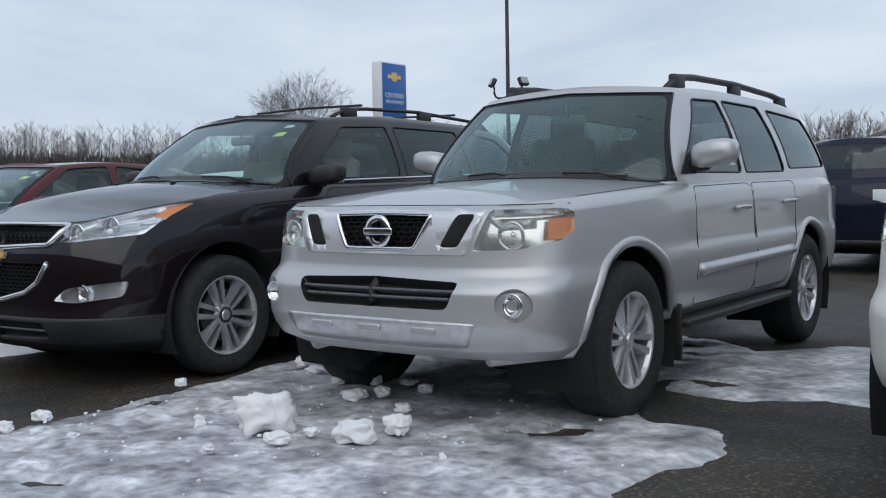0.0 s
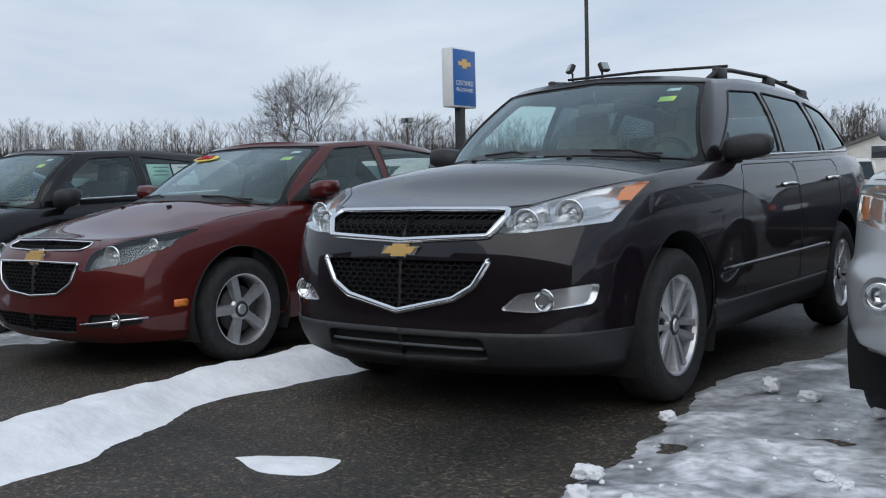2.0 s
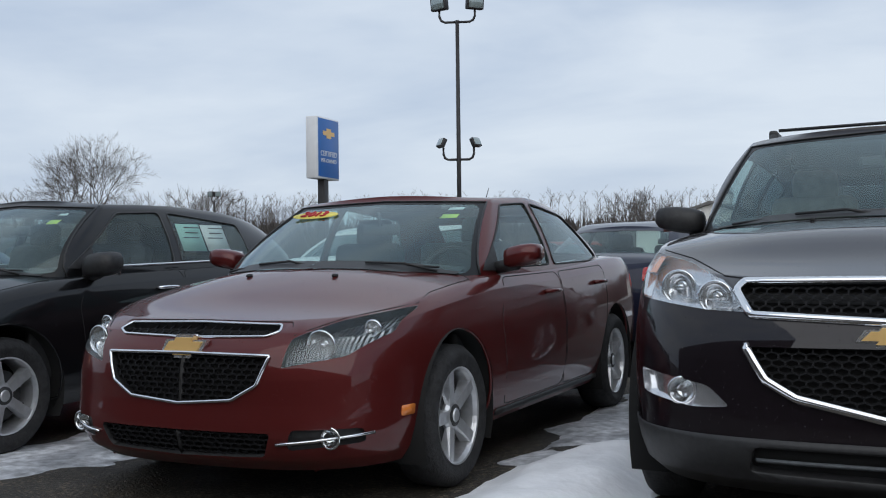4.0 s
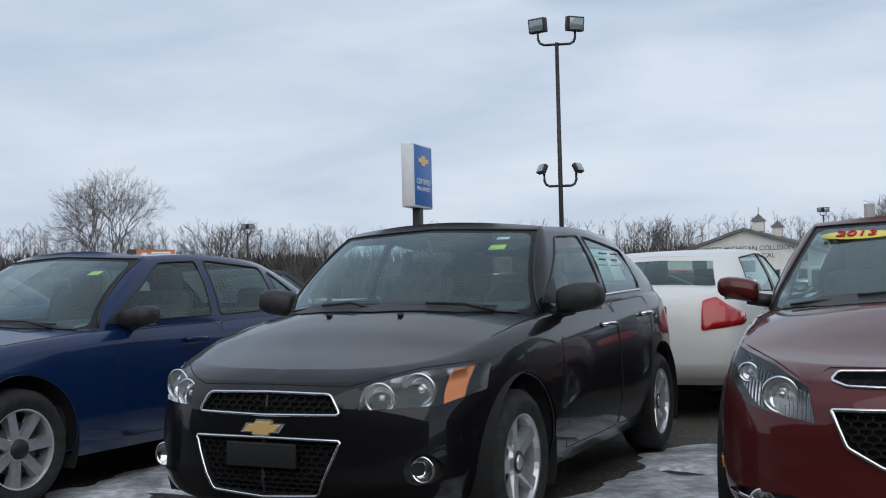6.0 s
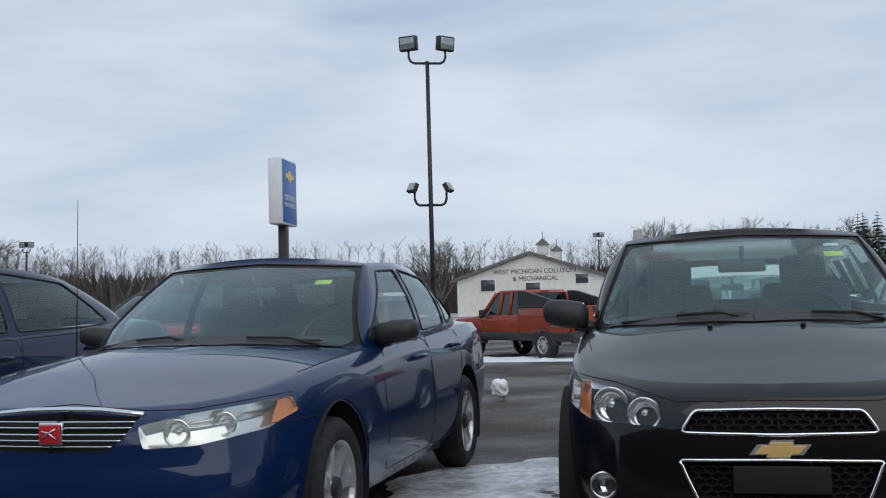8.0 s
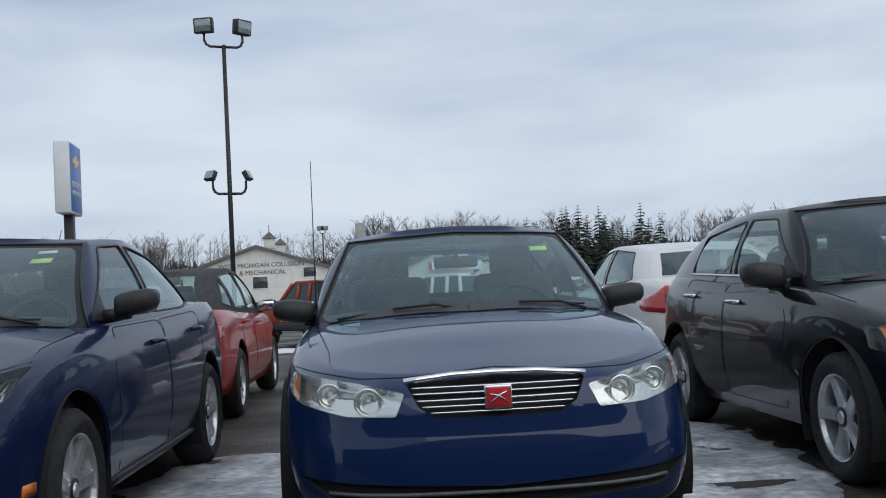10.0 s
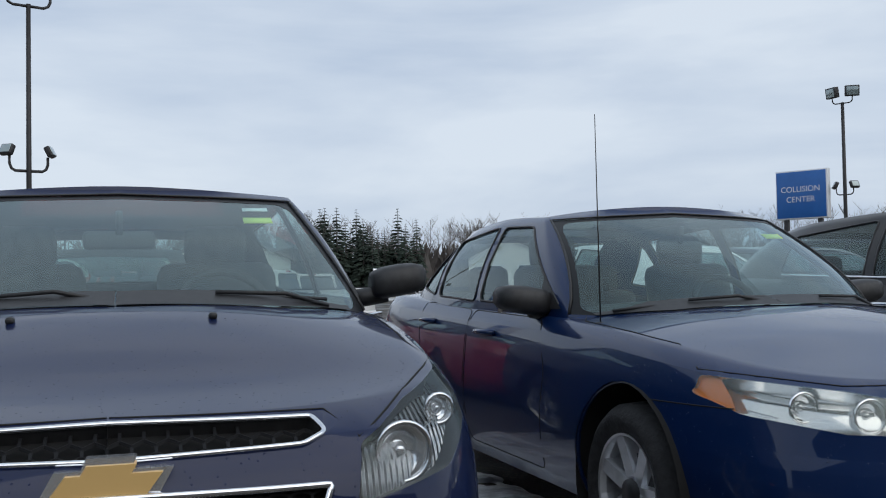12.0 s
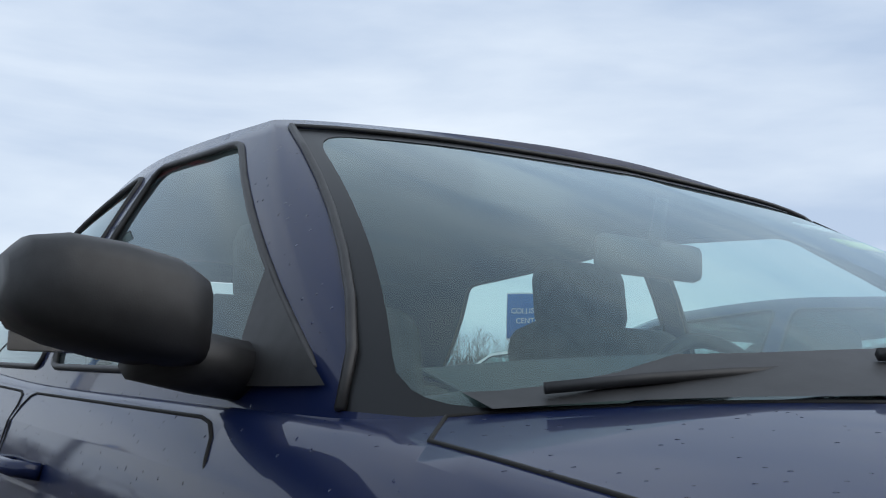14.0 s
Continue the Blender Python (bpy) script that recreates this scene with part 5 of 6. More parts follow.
suv, suv_s, suv_c = build_car("silver_suv", pose(10.671, 1.460, 0, 0, 0, 3.96), PATHFINDER, "silver four-wheel-drive SUV with black roof rails, parked on ice", GROUP)
plum, plum_s, plum_c = build_car("dark_suv", pose(7.973, 1.018, 0, 0, 0, 3.78), TRAVERSE, "dark plum crossover SUV with chrome grille frames and roof rails", GROUP)
red, red_s, red_c = build_car("maroon_sedan", pose(5.250, .724, 0, 0, 0, 1.83), CRUZE, "maroon compact sedan with a yellow year decal on the windscreen", GROUP)
hatch, hatch_s, hatch_c = build_car("black_hatchback", pose(2.652, .561, 0, 0, 0, 1.09), SONIC, "small black hatchback with round twin headlamps", GROUP)
ion, ion_s, ion_c = build_car("blue_sedan", pose(0, 0, 0, 0, 0, 0), ION, "bright blue older sedan with a red grille badge and wire aerial", GROUP)
navy, navy_s, navy_c = build_car("navy_sedan", pose(-2.528, -.340, 0, 0, 0, -1.2), dict(CRUZE, paint="navy", mirror_mat="plastic", spokes=(7, "single")), "dark navy compact sedan with black mirrors and damp paint", GROUP)


# ---- ground ----
# the lot dips towards the trucks
LOW = -0.4
def ground_sheet():
    bm = bmesh.new()
    rows = []
    for y, z in ((-900, 0), (-40, 0), (0, 0), (16, 0), (22, LOW), (40, LOW), (56, 0), (1400, 0)):
        rows.append([bm.verts.new((x, y, z)) for x in (-900, -40, 40, 900)])
    for a, b in zip(rows, rows[1:]):
        for k in range(3):
            bm.faces.new((a[k], a[k + 1], b[k + 1], b[k]))
    ob = part("ground", bm, M["asphalt"], None, "", False)
    return tagged(ob, "worn grey-brown asphalt lot with damp patches", "ground", "", "structure")


ground_sheet()


def text_part(name, body, size, mat, parent, loc, rot, label=""):
    """Lettering with the built-in font, as a thin mesh."""
    cu = bpy.data.curves.new(name, "FONT")
    cu.body, cu.size, cu.align_x, cu.align_y, cu.extrude = body, size, "CENTER", "CENTER", 0.004
    tmp = bpy.data.objects.new(name, cu)
    scene.collection.objects.link(tmp)
    me = bpy.data.meshes.new_from_object(tmp.evaluated_get(bpy.context.evaluated_depsgraph_get()))
    bpy.data.objects.remove(tmp)
    me.materials.clear()
    me.materials.append(mat)
    ob = new(name, me)
    ob.parent = parent
    ob.location, ob.rotation_euler = loc, [radians(a) for a in rot]
    if label:
        ob["label"] = label
    return ob


# ---- trim of the parked row ----
def emblem_cross(car, surf, z, w, h):
    """A gold bar with a raised centre in a chrome rim."""
    p = surf.at(.002, z, (0, 2), -1)
    for name, k, mat, y in (("emblem_rim", 1.0, "reflector", -.006), ("emblem", .82, "gold", -.014)):
        bm = bmesh.new()
        a, b, c = w / 2 * k, h / 2 * (k if k == 1 else .74), w * .20
        sl = .02
        prism(bm, [(-a + sl, b * .55), (-c, b * .55), (-c + .01, b), (c + .01, b), (c, b * .55), (a + sl * .5, b * .55), (a - sl, -b * .55), (c, -b * .55), (c - .01, -b), (-c - .01, -b), (-c, -b * .55), (-a - sl * .5, -b * .55)], (0, 2), p.y + y, p.y + .03)
        bmesh.ops.translate(bm, vec=(0, 0, z), verts=bm.verts[:])
        part(name, bm, M[mat], car, smooth=False)


emblem_cross(plum, plum_s, .785, .21, .075)
emblem_cross(red, red_s, .70, .22, .10)
emblem_cross(navy, navy_s, .70, .22, .10)
emblem_cross(hatch, hatch_s, .548, .20, .07)
p = suv_s.at(.002, .94, (0, 2), -1)
bm = bmesh.new()
lathe(bm, [(.052, -.03), (.075, -.034), (.078, -.02), (.05, -.015)], "y", 32)
vs = box(bm, 0, -.03, 0, .17, .015, .035, .006)
part("emblem", bm, M["chrome"], suv, "round chrome badge").location = (0, p.y + .01, .94)
p = ion_s.at(.002, .662, (0, 2), -1)
bm = bmesh.new()
box(bm, 0, p.y - .006, .662, .10, .02, .085, .006, None)
part("badge_frame", bm, M["chrome"], ion)
bm = bmesh.new()
box(bm, 0, p.y - .018, .662, .085, .012, .07, .003)
part("badge", bm, M["emblem_red"], ion, "red square badge")
bm = bmesh.new()
for q in ([(-.03, -.02), (.0, .005), (.03, .02)], [(-.03, .012), (.0, .005), (.032, -.018)]):
    tube(bm, [(x, p.y - .025, .662 + z) for x, z in q], .004, sides=5)
part("badge_mark", bm, M["chrome"], ion)
# chrome brow over the grille
bm = bmesh.new()
ln = ion_s.line([(.002, .738), (.16, .735), (.335, .72)], (0, 2), -1, .004, .05)
tube(bm, mirrored_points(ln)[::-1] + ln[1:], .013, sides=8)
part("grille_brow", bm, M["chrome"], ion)
# plate holder of the hatchback
p = hatch_s.at(.002, .44, (0, 2), -1)
bm = bmesh.new()
box(bm, 0, p.y - .006, .44, .34, .016, .10, .006)
part("plate_holder", bm, M["void"], hatch)


def rail(car, csurf, x, y0, y1, mat, h, r, feet):
    for sx in (1, -1):
        bm = bmesh.new()
        z0, z1 = csurf.at(x, y0, (0, 1), 1).z, csurf.at(x, y1, (0, 1), 1).z
        zm = csurf.at(x, (y0 + y1) / 2, (0, 1), 1).z
        tube(bm, [(sx * x, y0 - .16, z0 - .01), (sx * x, y0, z0 + h * .8), (sx * x, y0 + .25, z0 + h), (sx * x, (y0 + y1) / 2, zm + h), (sx * x, y1 - .2, z1 + h), (sx * x, y1, z1 + h * .8), (sx * x, y1 + .14, z1 - .01)], r, sides=8, flat=.8)
        ra = part("roof_rail", bm, mat, car)
        for t in feet:
            y = y0 + (y1 - y0) * t
            z = csurf.at(x, y, (0, 1), 1).z
            bm = bmesh.new()
            box(bm, sx * x, y, z + h * .45, .05, .16, h * 1.1, .015)
            part("rail_foot", bm, M["plastic"], ra)


rail(suv, suv_c, .56, 2.22, 4.15, M["plastic"], .085, .026, (.0, .5, 1.0))
rail(plum, plum_c, .58, 2.55, 4.35, M["plastic"], .07, .018, (.02, .55, .98))
for y in (2.75, 4.0):
    bm = bmesh.new()
    z = plum_c.at(.1, y, (0, 1), 1).z + .075
    tube(bm, [(-.57, y, z), (0, y, z + .012), (.57, y, z)], .016, sides=8, flat=.6)
    part("cross_bar", bm, M["plastic"], plum)


def aerial(car, base, top, r=.004):
    bm = bmesh.new()
    tube(bm, [base, top], r, sides=6, taper=r * .5)
    box(bm, base[0], base[1], base[2] + .008, .03, .05, .016, .005)
    part("aerial", bm, M["plastic"], car)


aerial(ion, (-.722, 1.318, .88), (-.719, 1.335, 1.705), .0035)
for car, cs, y in ((red, red_c, 3.3), (navy, navy_c, 3.3), (hatch, hatch_c, 3.3)):
    z = cs.at(.002, y, (0, 1), 1).z
    aerial(car, (0, y, z), (0, y + .14, z + .19), .005)
# running boards and mud flaps of the silver SUV, tow slots in its skid plate
for sx in (1, -1):
    bm = bmesh.new()
    box(bm, sx * .86, 2.33, .40, .18, 1.75, .045, .015)
    part("running_board", bm, M["plastic"], suv)
    bm = bmesh.new()
    box(bm, sx * .80, 1.42, .36, .24, .02, .30, .006)
    part("mud_flap", bm, M["plastic"], suv)
for x in (-.3, 0, .3):
    p = suv_s.at(max(abs(x), .002), .49, (0, 2), -1)
    bm = bmesh.new()
    box(bm, x, p.y - .006, .505, .13, .03, .03, .008)
    part("skid_slot", bm, M["silver"], suv)
# year decal of the maroon sedan
p, q = red_c.at(.40, 1.315, (0, 2), -1, .004), red_c.at(.40, 1.355, (0, 2), -1, .004)
tilt = math.atan2(q.y - p.y, .04)
bm = bmesh.new()
lathe(bm, [(0, 0), (.17, 0), (.17, .003), (0, .003)], "y", 28)
for v in bm.verts:
    v.co.z *= .30
decal = part("year_decal", bm, M["yellow"], red, "yellow oval windscreen decal")
decal.location, decal.rotation_euler = (-p.x, p.y - .004, p.z), (-tilt, 0, radians(-9))
text_part("year", "2013", .095, M["awning_red"], decal, (0, -.006, 0), (90, 0, 0))
# papers in the rear side window of the hatchback
for k, (yy, mt) in enumerate(((2.52, "paper_green"), (2.80, "paper"))):
    a, b = hatch_c.at(yy, 1.14, (1, 2), 1, -.012), hatch_c.at(yy, 1.32, (1, 2), 1, -.012)
    bm = bmesh.new()
    vs = box(bm, 0, 0, 0, .003, .25, .21)
    bmesh.ops.rotate(bm, cent=(0, 0, 0), matrix=Matrix.Rotation(math.atan2(b.x - a.x, .18), 3, "Y"), verts=vs)
    sheet_part = part("window_sheet", bm, M[mt], hatch)
    sheet_part.location = ((a.x + b.x) / 2, yy, 1.225)
    for j in range(5):
        bm = bmesh.new()
        box(bm, .004, 0, .07 - j * .035, .002, .17 - .03 * (j % 2), .008)
        part("print_bar", bm, M["grey_plastic"], sheet_part)
# chrome bars beside the fog lamps
for car, sf in ((red, red_s), (navy, navy_s)):
    for mir in (False, True):
        ln = sf.line([(.46, .318), (.60, .332), (.78, .352)], (0, 2), -1, .006, .04)
        bm = bmesh.new()
        tube(bm, mirrored_points(ln) if mir else ln, .007, sides=6)
        part("fog_bar", bm, M["chrome"], car)

# ---- cars behind the row ----
TAIL = [[(.50, .80), (.60, 1.0), (.76, 1.0), (.86, .86), (.84, .78)]]
build_car("white_sedan", pose(2.80, 9.95, 0, 0, 0, 180), far(CRUZE, paint="white", tails=[[(.56, .72), (.56, .96), (.66, .99), (.86, .84), (.84, .76)]], spokes=(5, "wide")), "white four-door sedan with red tail lamps, parked facing away")
build_car("black_sedan", pose(5.15, 11.0, 0, 0, 0, 180), far(CRUZE, paint="midnight", tails=[[(.46, .83), (.46, .95), (.74, .97), (.86, .90), (.84, .84)]]), "dark blue-black sedan with wide red tail lamps, facing away")
build_car("red_convertible", pose(-2.56, 9.35, 0, 0, 0, 180), far(ION, paint="red", roof_mat="seat", spokes=(5, "split"), tails=[[(.50, .72), (.50, .84), (.80, .84), (.80, .74)]]), "red two-door convertible with a black cloth top")
suv2, s2s, s2c = build_car("navy_suv", pose(9.85, 15.7, 0, 0, 0, 180), far(TRAVERSE, paint="midnight", tails=[[(.70, .95), (.70, 1.12), (.93, 1.14), (.93, .98)]]), "dark navy SUV seen from behind, with a pale number plate")
bm = bmesh.new()
box(bm, -.44, 5.10, .95, .30, .16, .16, .006)
part("number_plate", bm, M["paper"], suv2)
build_car("white_suv", pose(13.69, 1.55, 0, 0, 0, 4), far(PATHFINDER, paint="white", mirror_mat="plastic", arch_mat="plastic"), "white SUV with black mirrors and wheel arch trim", GROUP)


def build_pickup(name, m, paint, lower, label, cap=False, bed=1.29):
    """A pick-up: cab and hood, open bed with tailgate, bumper, glass, lamps and wheels."""
    truck = thing(name, m, label, "pickup truck", "trucks across the lot")
    hw = .98

    def slab(nm, poly, w, mat, bev=.05):
        bm = bmesh.new()
        prism(bm, poly, (1, 2), -w, w)
        bmesh.ops.bevel(bm, geom=bm.edges[:], offset=bev, segments=3, affect="EDGES", profile=.5)
        return part(nm, bm, mat, truck)

    slab("lower_body", [(.05, .50), (.0, .75), (5.55, .75), (5.55, .50)], hw, M[lower], .06)
    slab("hood", [(.0, .72), (.04, 1.12), (1.50, 1.20), (1.55, .72)], hw, M[paint], .08)
    slab("cab_body", [(1.45, .72), (1.50, 1.20), (3.35, 1.22), (3.35, .72)], hw, M[paint], .05)
    # roof posts and roof
    slab("roof", [(2.02, 1.80), (2.2, 1.90), (3.15, 1.90), (3.30, 1.80)], .80, M[paint], .04)
    for sx in (1, -1):
        for a, b in (((1.50, 1.18), (2.08, 1.82)), ((2.35, 1.18), (2.38, 1.82)), ((2.85, 1.18), (2.85, 1.82)), ((3.32, 1.18), (3.24, 1.82))):
            b2 = bmesh.new()
            tube(b2, [(sx * .93, a[0], a[1]), (sx * .80, b[0], b[1])], .055, sides=8)
            part("pillar", b2, M[paint], truck)
        b2 = bmesh.new()
        vs = [b2.verts.new(v) for v in ((sx * .925, 1.55, 1.20), (sx * .925, 3.30, 1.20), (sx * .795, 3.22, 1.82), (sx * .795, 2.08, 1.82))]
        b2.faces.new(vs)
        part("side_window", b2, M["dark_glass"], truck)
        b2 = bmesh.new()
        box(b2, sx * 1.09, 1.72, 1.25, .2, .1, .24, .04)
        part("mirror", b2, M["plastic"], truck)
        # bed wall
        b2 = bmesh.new()
        box(b2, sx * (hw - .05), 4.43, (.72 + bed) / 2, .1, 2.16, bed - .72, .03)
        part("bed_side", b2, M[paint], truck)
        b2 = bmesh.new()
        box(b2, sx * (hw - .02), 4.43, bed, .12, 2.16, .05, .015)
        part("bed_cap", b2, M["plastic"], truck)
        b2 = bmesh.new()
        box(b2, sx * (hw - .06), 5.53, bed - .24, .12, .08, .42, .02)
        part("taillight", b2, M["taillight"], truck)
        b2 = bmesh.new()
        box(b2, sx * .72, .02, .95, .36, .08, .18, .03)
        part("headlight", b2, M["reflector"], truck)
        for y in (.98, 4.45):
            b2 = bmesh.new()
            lathe(b2, [(.47, hw - .25), (.47, hw + .012), (.44, hw + .012), (.44, hw - .25)], "x", 24, math.pi, 0, (0, y, .40))
            if sx < 0:
                bmesh.ops.scale(b2, vec=(-1, 1, 1), verts=b2.verts[:])
            part("wheel_arch", b2, M["plastic"], truck)
            make_wheel(truck, sx * .93, y, .40, .26, .23, 6, "split", sx > 0, M["alloy"])
    for nm, y0, z0, y1, z1 in (("windscreen", 1.50, 1.20, 2.06, 1.83), ("rear_window", 3.33, 1.22, 3.25, 1.80)):
        b2 = bmesh.new()
        b2.faces.new([b2.verts.new(v) for v in ((-.88, y0, z0), (.88, y0, z0), (.77, y1, z1), (-.77, y1, z1))])
        part(nm, b2, M["dark_glass"], truck)
    b2 = bmesh.new()
    box(b2, 0, 5.50, (.74 + bed) / 2, 1.74, .07, bed - .74, .025)
    part("tailgate", b2, M[paint], truck)
    b2 = bmesh.new()
    box(b2, 0, 5.455, bed - .08, .3, .02, .12, .01)
    box(b2, 0, 5.545, bed - .08, .3, .02, .12, .01)
    part("tailgate_handle", b2, M["plastic"], truck)
    b2 = bmesh.new()
    box(b2, 0, 5.64, .58, 1.94, .16, .24, .04)
    part("rear_bumper", b2, M["plastic"] if cap else M["chrome"], truck)
    b2 = bmesh.new()
    box(b2, 0, 4.43, .80, 1.8, 2.1, .05)
    part("bed_floor", b2, M["plastic"], truck)
    b2 = bmesh.new()
    box(b2, 0, 3.30, 1.86, .3, .05, .04, .01)
    part("brake_light", b2, M["taillight"], truck)
    b2 = bmesh.new()
    box(b2, 0, -.06, .58, 1.9, .14, .22, .04)
    part("front_bumper", b2, M["chrome"], truck)
    if cap:
        for sx in (1, -1):
            b2 = bmesh.new()
            prism(b2, [(3.30, bed - .02), (3.26, 1.86), (3.62, 1.85), (5.25, bed + .06), (5.25, bed - .02)], (1, 2), sx * .82, sx * .93)
            part("sail_panel", b2, M["plastic"], truck, smooth=False)
        b2 = bmesh.new()
        box(b2, 0, 5.555, .70, 1.9, .06, .12, .02)
        part("step_pad", b2, M["plastic"], truck)
    return truck


build_pickup("red_pickup", pose(-3.95, 27.54, LOW, 0, 0, -135), "rust", "plastic", "orange-red pickup with black lower body and sail panels", True, 1.42)
build_pickup("white_pickup", pose(-.71, 27.73, LOW, 0, 0, -120), "white", "white", "white extended-cab pickup parked side-on across the lot", False, 1.36)
build_pickup("white_pickup", pose(-6.95, 25.13, LOW, 0, 0, -155), "white", "white", "white pickup facing away, with a chrome rear bumper")
build_pickup("work_pickup", pose(4.6, 39.0, LOW, 0, 0, 180), "white", "plastic", "white work pickup parked far across the lot")


# ---- snow and ice ----
def edge_distance(poly, x, y):
    best = 9.0
    for i in range(len(poly)):
        ax, ay = poly[i - 1]
        bx, by = poly[i]
        dx, dy = bx - ax, by - ay
        t = max(0, min(1, ((x - ax) * dx + (y - ay) * dy) / (dx * dx + dy * dy + 1e-9)))
        best = min(best, math.hypot(x - ax - t * dx, y - ay - t * dy))
    return best if inside(poly, x, y) else -best


def sheet(name, outline, mat, label, high=.02, rough=.02, step=.045, ragged=.14, soft=.12, base=0.0):
    """A patch of ice or snow with a ragged, thinning edge and an uneven top."""
    P = np.array(outline + outline[:1], float)
    pts = [tuple(q) for q in through_points(P, 60)[:-1]]
    xs = np.arange(P[:, 0].min() - .2, P[:, 0].max() + .2, step)
    ys = np.arange(P[:, 1].min() - .2, P[:, 1].max() + .2, step)
    bm = bmesh.new()
    grid = {}
    for i, x in enumerate(xs):
        for j, y in enumerate(ys):
            w = noise.fractal(Vector((x * 2.2, y * 2.2, 3.1)), 1.0, 2.0, 4) * ragged
            d = edge_distance(pts, x, y) + w
            if d > -.16:
                t = min(1, max(0, d / soft))
                k = t * t * (3 - 2 * t)
                n1 = noise.fractal(Vector((x * 3.0, y * 3.0, 7.7)), 1.0, 2.0, 5)
                n2 = noise.noise(Vector((x * 14, y * 14, 1.0)))
                hole = noise.fractal(Vector((x * 1.7, y * 3.0, 21.0)), 1.0, 2.0, 4)
                z = .003 + k * (high + rough * (n1 + .35 * n2))
                z -= max(0, hole - .5) * .22 * k
                if d < 0:
                    z = .003 + d * .22
                grid[i, j] = bm.verts.new((x, y, max(z, -.03)))
    for (i, j), v in grid.items():
        q = [grid.get(k) for k in ((i, j), (i + 1, j), (i + 1, j + 1), (i, j + 1))]
        if all(q):
            bm.faces.new(q)
    bmesh.ops.delete(bm, geom=[v for v in bm.verts if not v.link_faces], context="VERTS")
    ob = part(name, bm, mat, None)
    ob.location.z = base
    return tagged(ob, label, "ice" if mat == M["ice"] else "snow", "", "structure")


sheet("ice_sheet", [(9.5, -.7), (9.24, .2), (9.2, .9), (9.0, 1.7), (8.9, 2.7), (9.3, 4.5), (10.5, 5.0), (11.4, 4.2), (11.1, 3.0), (11.5, 2.55), (11.95, 2.33), (12.0, 1.9), (12.06, 1.4), (12.3, .5), (11.9, -1.0), (10.6, -1.3)], M["ice"], "grey-white trodden ice sheet in front of the silver SUV", .022, .022)
sheet("ice_patch", [(11.25, 3.05), (12.3, 3.35), (12.7, 4.9), (11.8, 5.3), (11.1, 4.2)], M["ice"], "smooth grey ice beside the silver SUV", .012, .008, .06)
sheet("ice_patch", [(3.3, .9), (3.85, .9), (4.3, 2.4), (4.4, 4.2), (3.5, 4.2), (3.35, 2.4)], M["ice"], "thin grey ice between the hatchback and the maroon sedan", .012, .01, .06)
sheet("ice_patch", [(6.05, 2.2), (6.95, 2.2), (6.8, 5.2), (5.9, 5.0)], M["ice"], "thin grey ice beside the maroon sedan", .012, .01, .06)
sheet("ice_patch", [(.95, 1.0), (1.7, 1.1), (2.0, 3.4), (1.4, 3.9), (.5, 3.0), (.65, 1.4)], M["ice"], "thin bright ice between the blue sedan and the hatchback", .014, .012, .06)
sheet("ice_patch", [(-1.95, 2.3), (-1.2, 1.4), (-.75, 1.4), (-.55, 3.0), (-1.5, 3.5)], M["ice"], "thin bright ice between the two blue sedans", .014, .012, .06)
sheet("snow_ridge", [(6.6, -1.4), (6.5, -.2), (6.33, .5), (6.19, 1.35), (6.15, 2.3), (6.7, 3.0), (6.98, 1.9), (6.9, 1.3), (6.87, .95), (7.12, .25), (7.4, -.4), (7.6, -1.5)], M["snow"], "low smooth ridge of shovelled white snow on the asphalt", .10, .02, .04, .05, .30)
sheet("snow_patch", [(7.86, .16), (8.0, .28), (8.22, .36), (8.28, .2), (8.1, .08)], M["snow"], "small flat patch of white snow on the asphalt", .02, .01, .02, .03, .05)
sheet("snow_bank", [(-12, 24.0), (-6, 22.4), (-.5, 22.2), (3, 22.6), (9, 24.5), (9.4, 27), (3, 25.4), (-2, 25.0), (-12, 26)], M["snow"], "strip of old snow across the lot by the trucks", .05, .05, .14, .5, .3, LOW)


def chunk(x, y, sx, sy, sz, seed, name="snow_chunk", label="broken chunk of white snow lying on the ice", square=.3):
    bm = bmesh.new()
    bmesh.ops.create_icosphere(bm, subdivisions=4, radius=1.0)
    for v in bm.verts:
        c = v.co.copy()
        m = max(abs(c.x), abs(c.y), abs(c.z))
        c = c.lerp(c / m, square)
        n = noise.fractal(c * 1.3 + Vector((seed * 3.7, seed, 0)), 1.0, 2.0, 3) * .36 + noise.noise(c * 5 + Vector((seed, 0, 0))) * .05
        c *= 1 + n
        v.co = (c.x * sx, c.y * sy, c.z * sz)
    ob = part(name, bm, M["snow"], None)
    lowest = min(v.co.z for v in ob.data.vertices)
    ob.location = (x, y, .03 - lowest * .86)
    ob.rotation_euler = (0, 0, seed * 1.3)
    return tagged(ob, label, "snow", "snow chunks on the ice")


